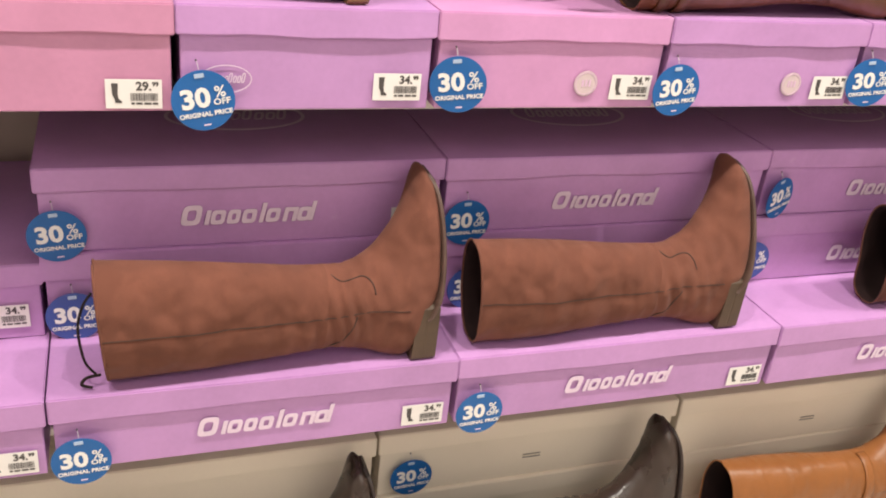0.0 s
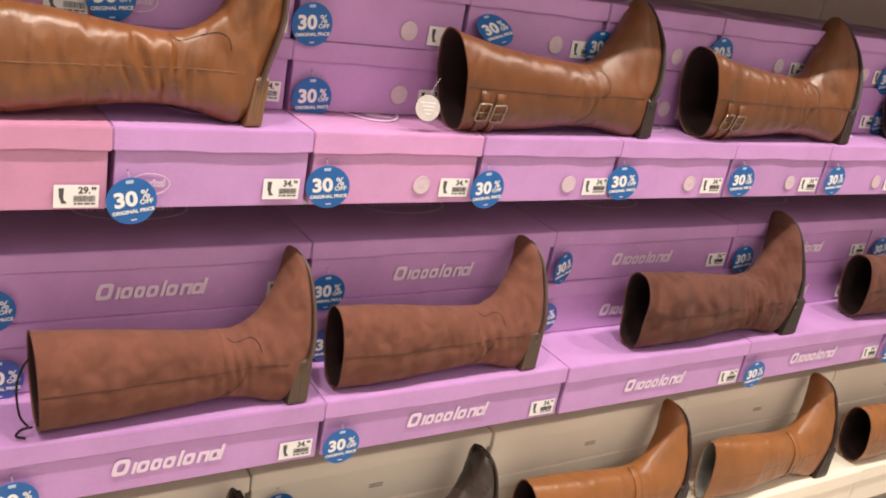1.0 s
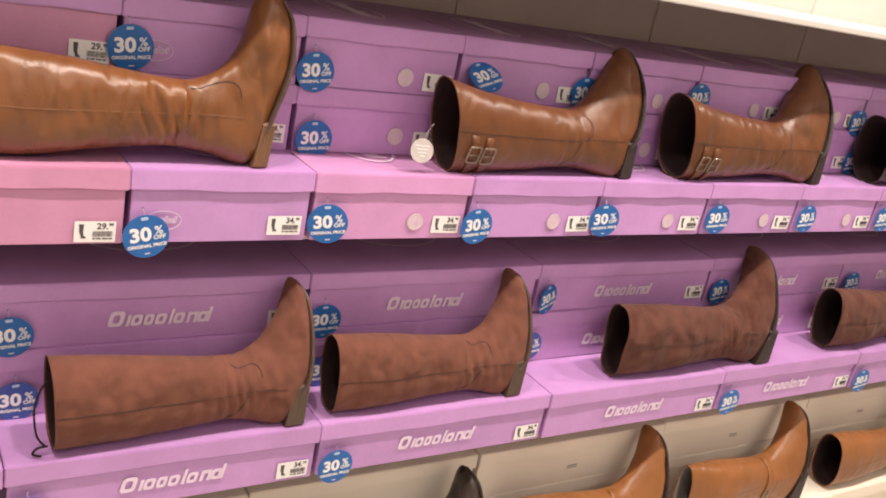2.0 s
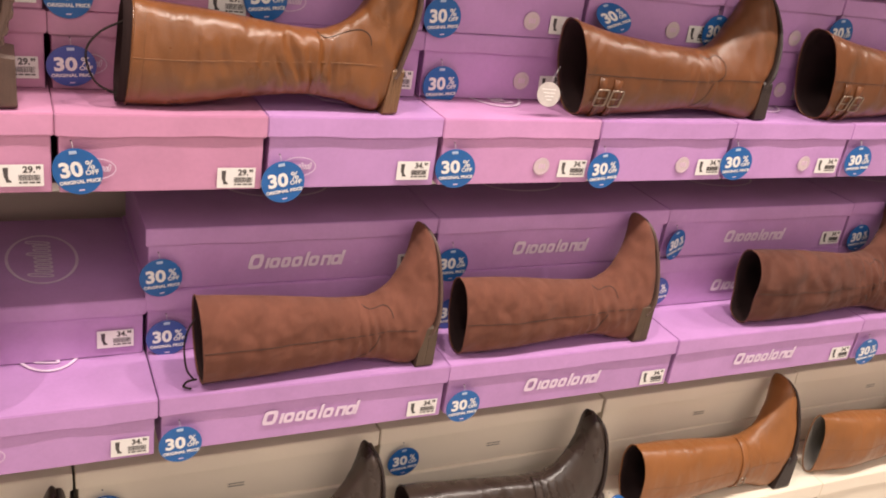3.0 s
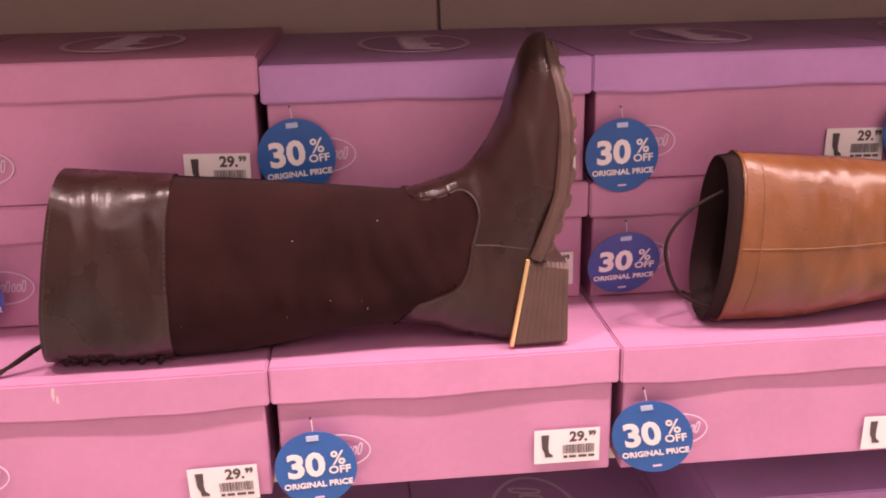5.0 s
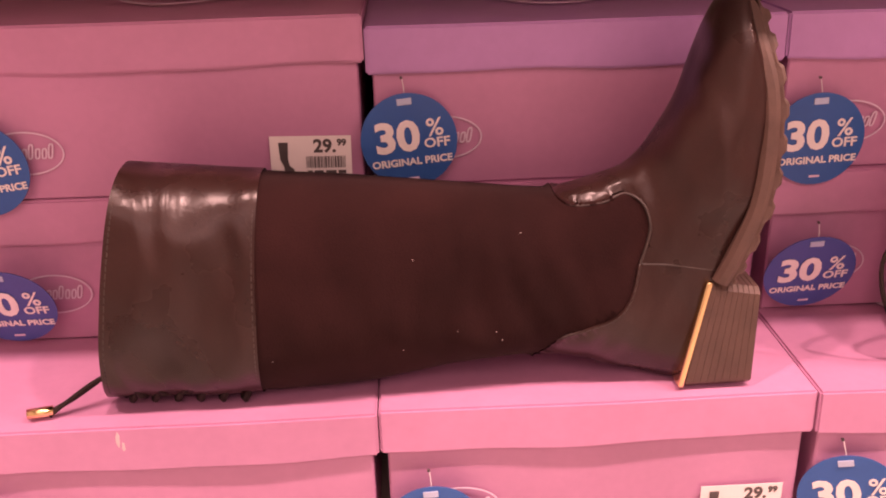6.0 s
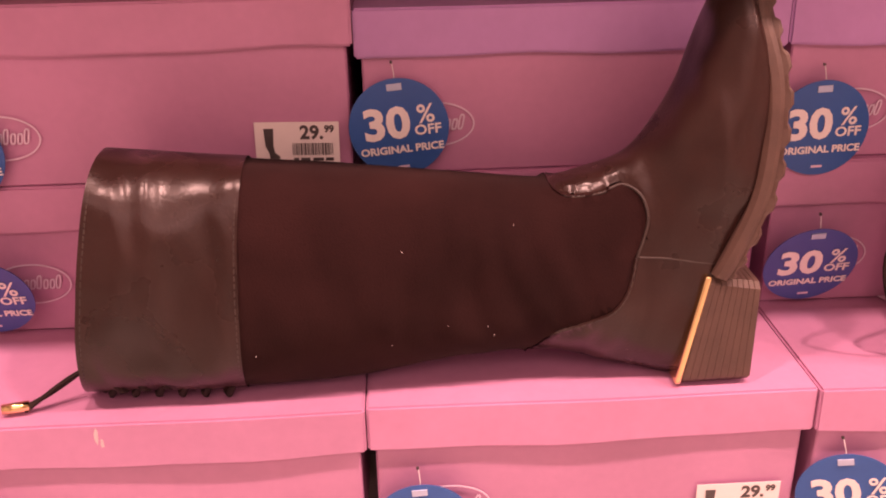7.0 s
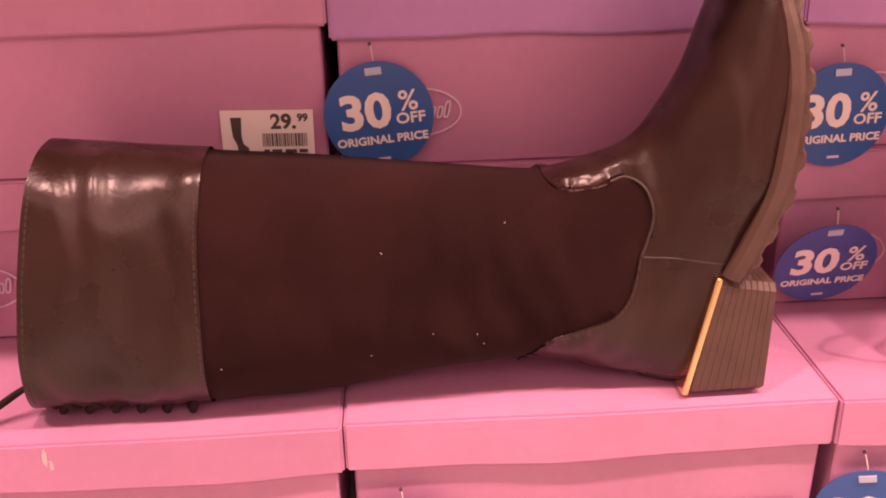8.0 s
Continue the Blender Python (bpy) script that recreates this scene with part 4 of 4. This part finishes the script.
# ---- discount tags ----
R_TAG = 0.0350
TAG_DISC = mesh_of("disc", plate(disc_outline(R_TAG), 0.0006), BLUE)
TAG_DISC_BOUNCE = mesh_of("disc", plate(disc_outline(R_TAG), 0.0006), BLUE_BOUNCE)
T30 = text_mesh("30", 0.0305, TAG_WHITE, 0.0011, -0.0012, 1.08)
TPC = text_mesh("%", 0.0185, TAG_WHITE, 0.0002, -0.0012)
TOFF = text_mesh("OFF", 0.0098, TAG_WHITE, 0.00022, -0.0012, 1.1)
TOP = text_mesh("ORIGINAL PRICE", 0.0073, TAG_WHITE, 0.00022, -0.0012, 1.08)
TICK = mesh_of("clear_strip", slab(-0.0052, 0.0052, -0.0016, -0.0007, -0.0023, 0.0023), CLEAR)
FOOT = mesh_of("small_print", plate([(-0.004, -0.0008), (0.004, -0.0008), (0.004, 0.0008), (-0.004, 0.0008)], 0.001), LOGO)
THREAD_MESH = mesh_of("thread", tube([(0.0, -0.001, 0.029), (0.001, 0.0015, 0.036), (0.0005, 0.0045, 0.0445)], 0.00035, 5), THREAD)
PIN = mesh_of("pin_hole", tube([(0.0, 0.004, 0.0450), (0.0, 0.0055, 0.0450)], 0.0011, 8), INK)


def discount_tag(x, y, z, turn=0.0, swing=0.0, pitch=0.0, bounce_tint=False):
    m = pose(x, y, z, pitch, 0, swing) @ pose(0, 0, 0, 0, -turn, 0)
    tag = thing("discount_tag", "round blue card discount tag on a thread, pink bounce light in its colour" if bounce_tint else "round blue card discount tag hanging on a thread", "price tag", m, "discount tags")
    disc = part("disc", TAG_DISC_BOUNCE if bounce_tint else TAG_DISC, BLUE, tag)
    part("number", T30, TAG_WHITE, disc, m=pose(-0.0085, 0, 0.0025))
    part("percent_sign", TPC, TAG_WHITE, disc, m=pose(0.0195, 0, 0.0075))
    part("word", TOFF, TAG_WHITE, disc, m=pose(0.0200, 0, -0.0035))
    part("word", TOP, TAG_WHITE, disc, m=pose(0.0005, 0, -0.0158))
    part("clear_strip", TICK, CLEAR, tag, m=pose(0, 0, 0.0290))
    part("small_print", FOOT, LOGO, disc, m=pose(0, 0, -0.0285))
    part("thread", THREAD_MESH, THREAD, tag)
    part("pin_hole", PIN, INK, tag)
    return tag


# (x, z, turn, swing)
for x, z, turn, swing in ((-0.742, 1.347, 6, 0), (-0.433, 1.346, 3, 0), (-0.138, 1.3535, 12, -16), (0.165, 1.332, 9, 0), (0.465, 1.351, 8, -14), (0.772, 1.344, 6, 0), (1.088, 1.355, 8, -10),
                          (1.427, 1.357, 6, -5), (1.745, 1.357, 5, 0), (2.065, 1.356, 5, 0), (2.385, 1.355, 6, 0)):
    discount_tag(x, -0.012, z, turn, swing)
for x, z, turn, swing, v in ((-0.747, 1.590, 7, 0, False), (-0.743, 1.484, 0, 0, True), (-0.439, 1.600, 5, 0, False), (-0.138, 1.589, 2, 0, False), (-0.136, 1.484, 3, 0, True), (0.152, 1.602, 6, 0, False),
                             (0.461, 1.590, 6, 0, False), (0.476, 1.471, 4, 0, False), (1.064, 1.595, 4, 0, False), (1.400, 1.608, 6, 0, False), (2.01, 1.585, 8, 0, False), (2.04, 1.48, 8, 0, False)):
    if v:
        discount_tag(x, 0.100, z - 0.006, turn, swing, 17, v)
    else:
        discount_tag(x, 0.113, z - 0.009, turn, swing)
discount_tag(0.800, 0.095, 1.604, 24, -8, -50)
for x, z, turn, swing in ((0.008, 0.890, 3, 0), (0.530, 0.891, 3, 0), (-0.312, 0.892, 2, 0), (1.605, 0.893, 6, 0), (2.150, 0.893, 6, 0)):
    discount_tag(x, -0.066, z + 0.001, turn, swing)
for x, z, turn, swing, v in ((-0.006, 1.137, 5, 0, False), (0.006, 1.020, 2, 0, True), (0.535, 1.128, 2, 0, False), (0.552, 1.020, 2, 0, True), (1.049, 1.031, 8, 0, True), (1.071, 1.144, 8, 20, False),
                             (1.628, 1.135, 6, 0, False), (2.180, 1.135, 6, 0, False)):
    discount_tag(x, 0.078, z - 0.0085, turn, swing, 0, v)
for x, y, z, turn in ((0.486, 0.060, 0.676, 4), (-0.10, 0.060, 0.670, 4)):
    discount_tag(x, y, z, turn)
discount_tag(0.960, -0.085, 0.565, 10, 20, -35)

# plain round swing tag at the opening of a buckled boot
paper_tag = thing("swing_tag", "round off-white paper swing tag on a thread", "swing tag", pose(0.638, 0.012, 1.479, -12, 0, -10), "")
part("disc", mesh_of("disc", plate(disc_outline(0.0215, 36), 0.001), OLD_PAPER), OLD_PAPER, paper_tag)
bm = bmesh.new()
for k in range(4):
    plate([(-0.013 + 0.003 * k, 0.008 - 0.006 * k), (0.013 - 0.002 * k, 0.008 - 0.006 * k), (0.013 - 0.002 * k, 0.0095 - 0.006 * k), (-0.013 + 0.003 * k, 0.0095 - 0.006 * k)], 0.0014, bm=bm)
part("small_print", mesh_of("small_print", bm, PAPER), PAPER, paper_tag)
part("thread", mesh_of("thread", tube([(0.002, -0.001, 0.02), (0.008, 0.0, 0.034), (0.020, 0.006, 0.050)], 0.0003, 5), THREAD), THREAD, paper_tag)
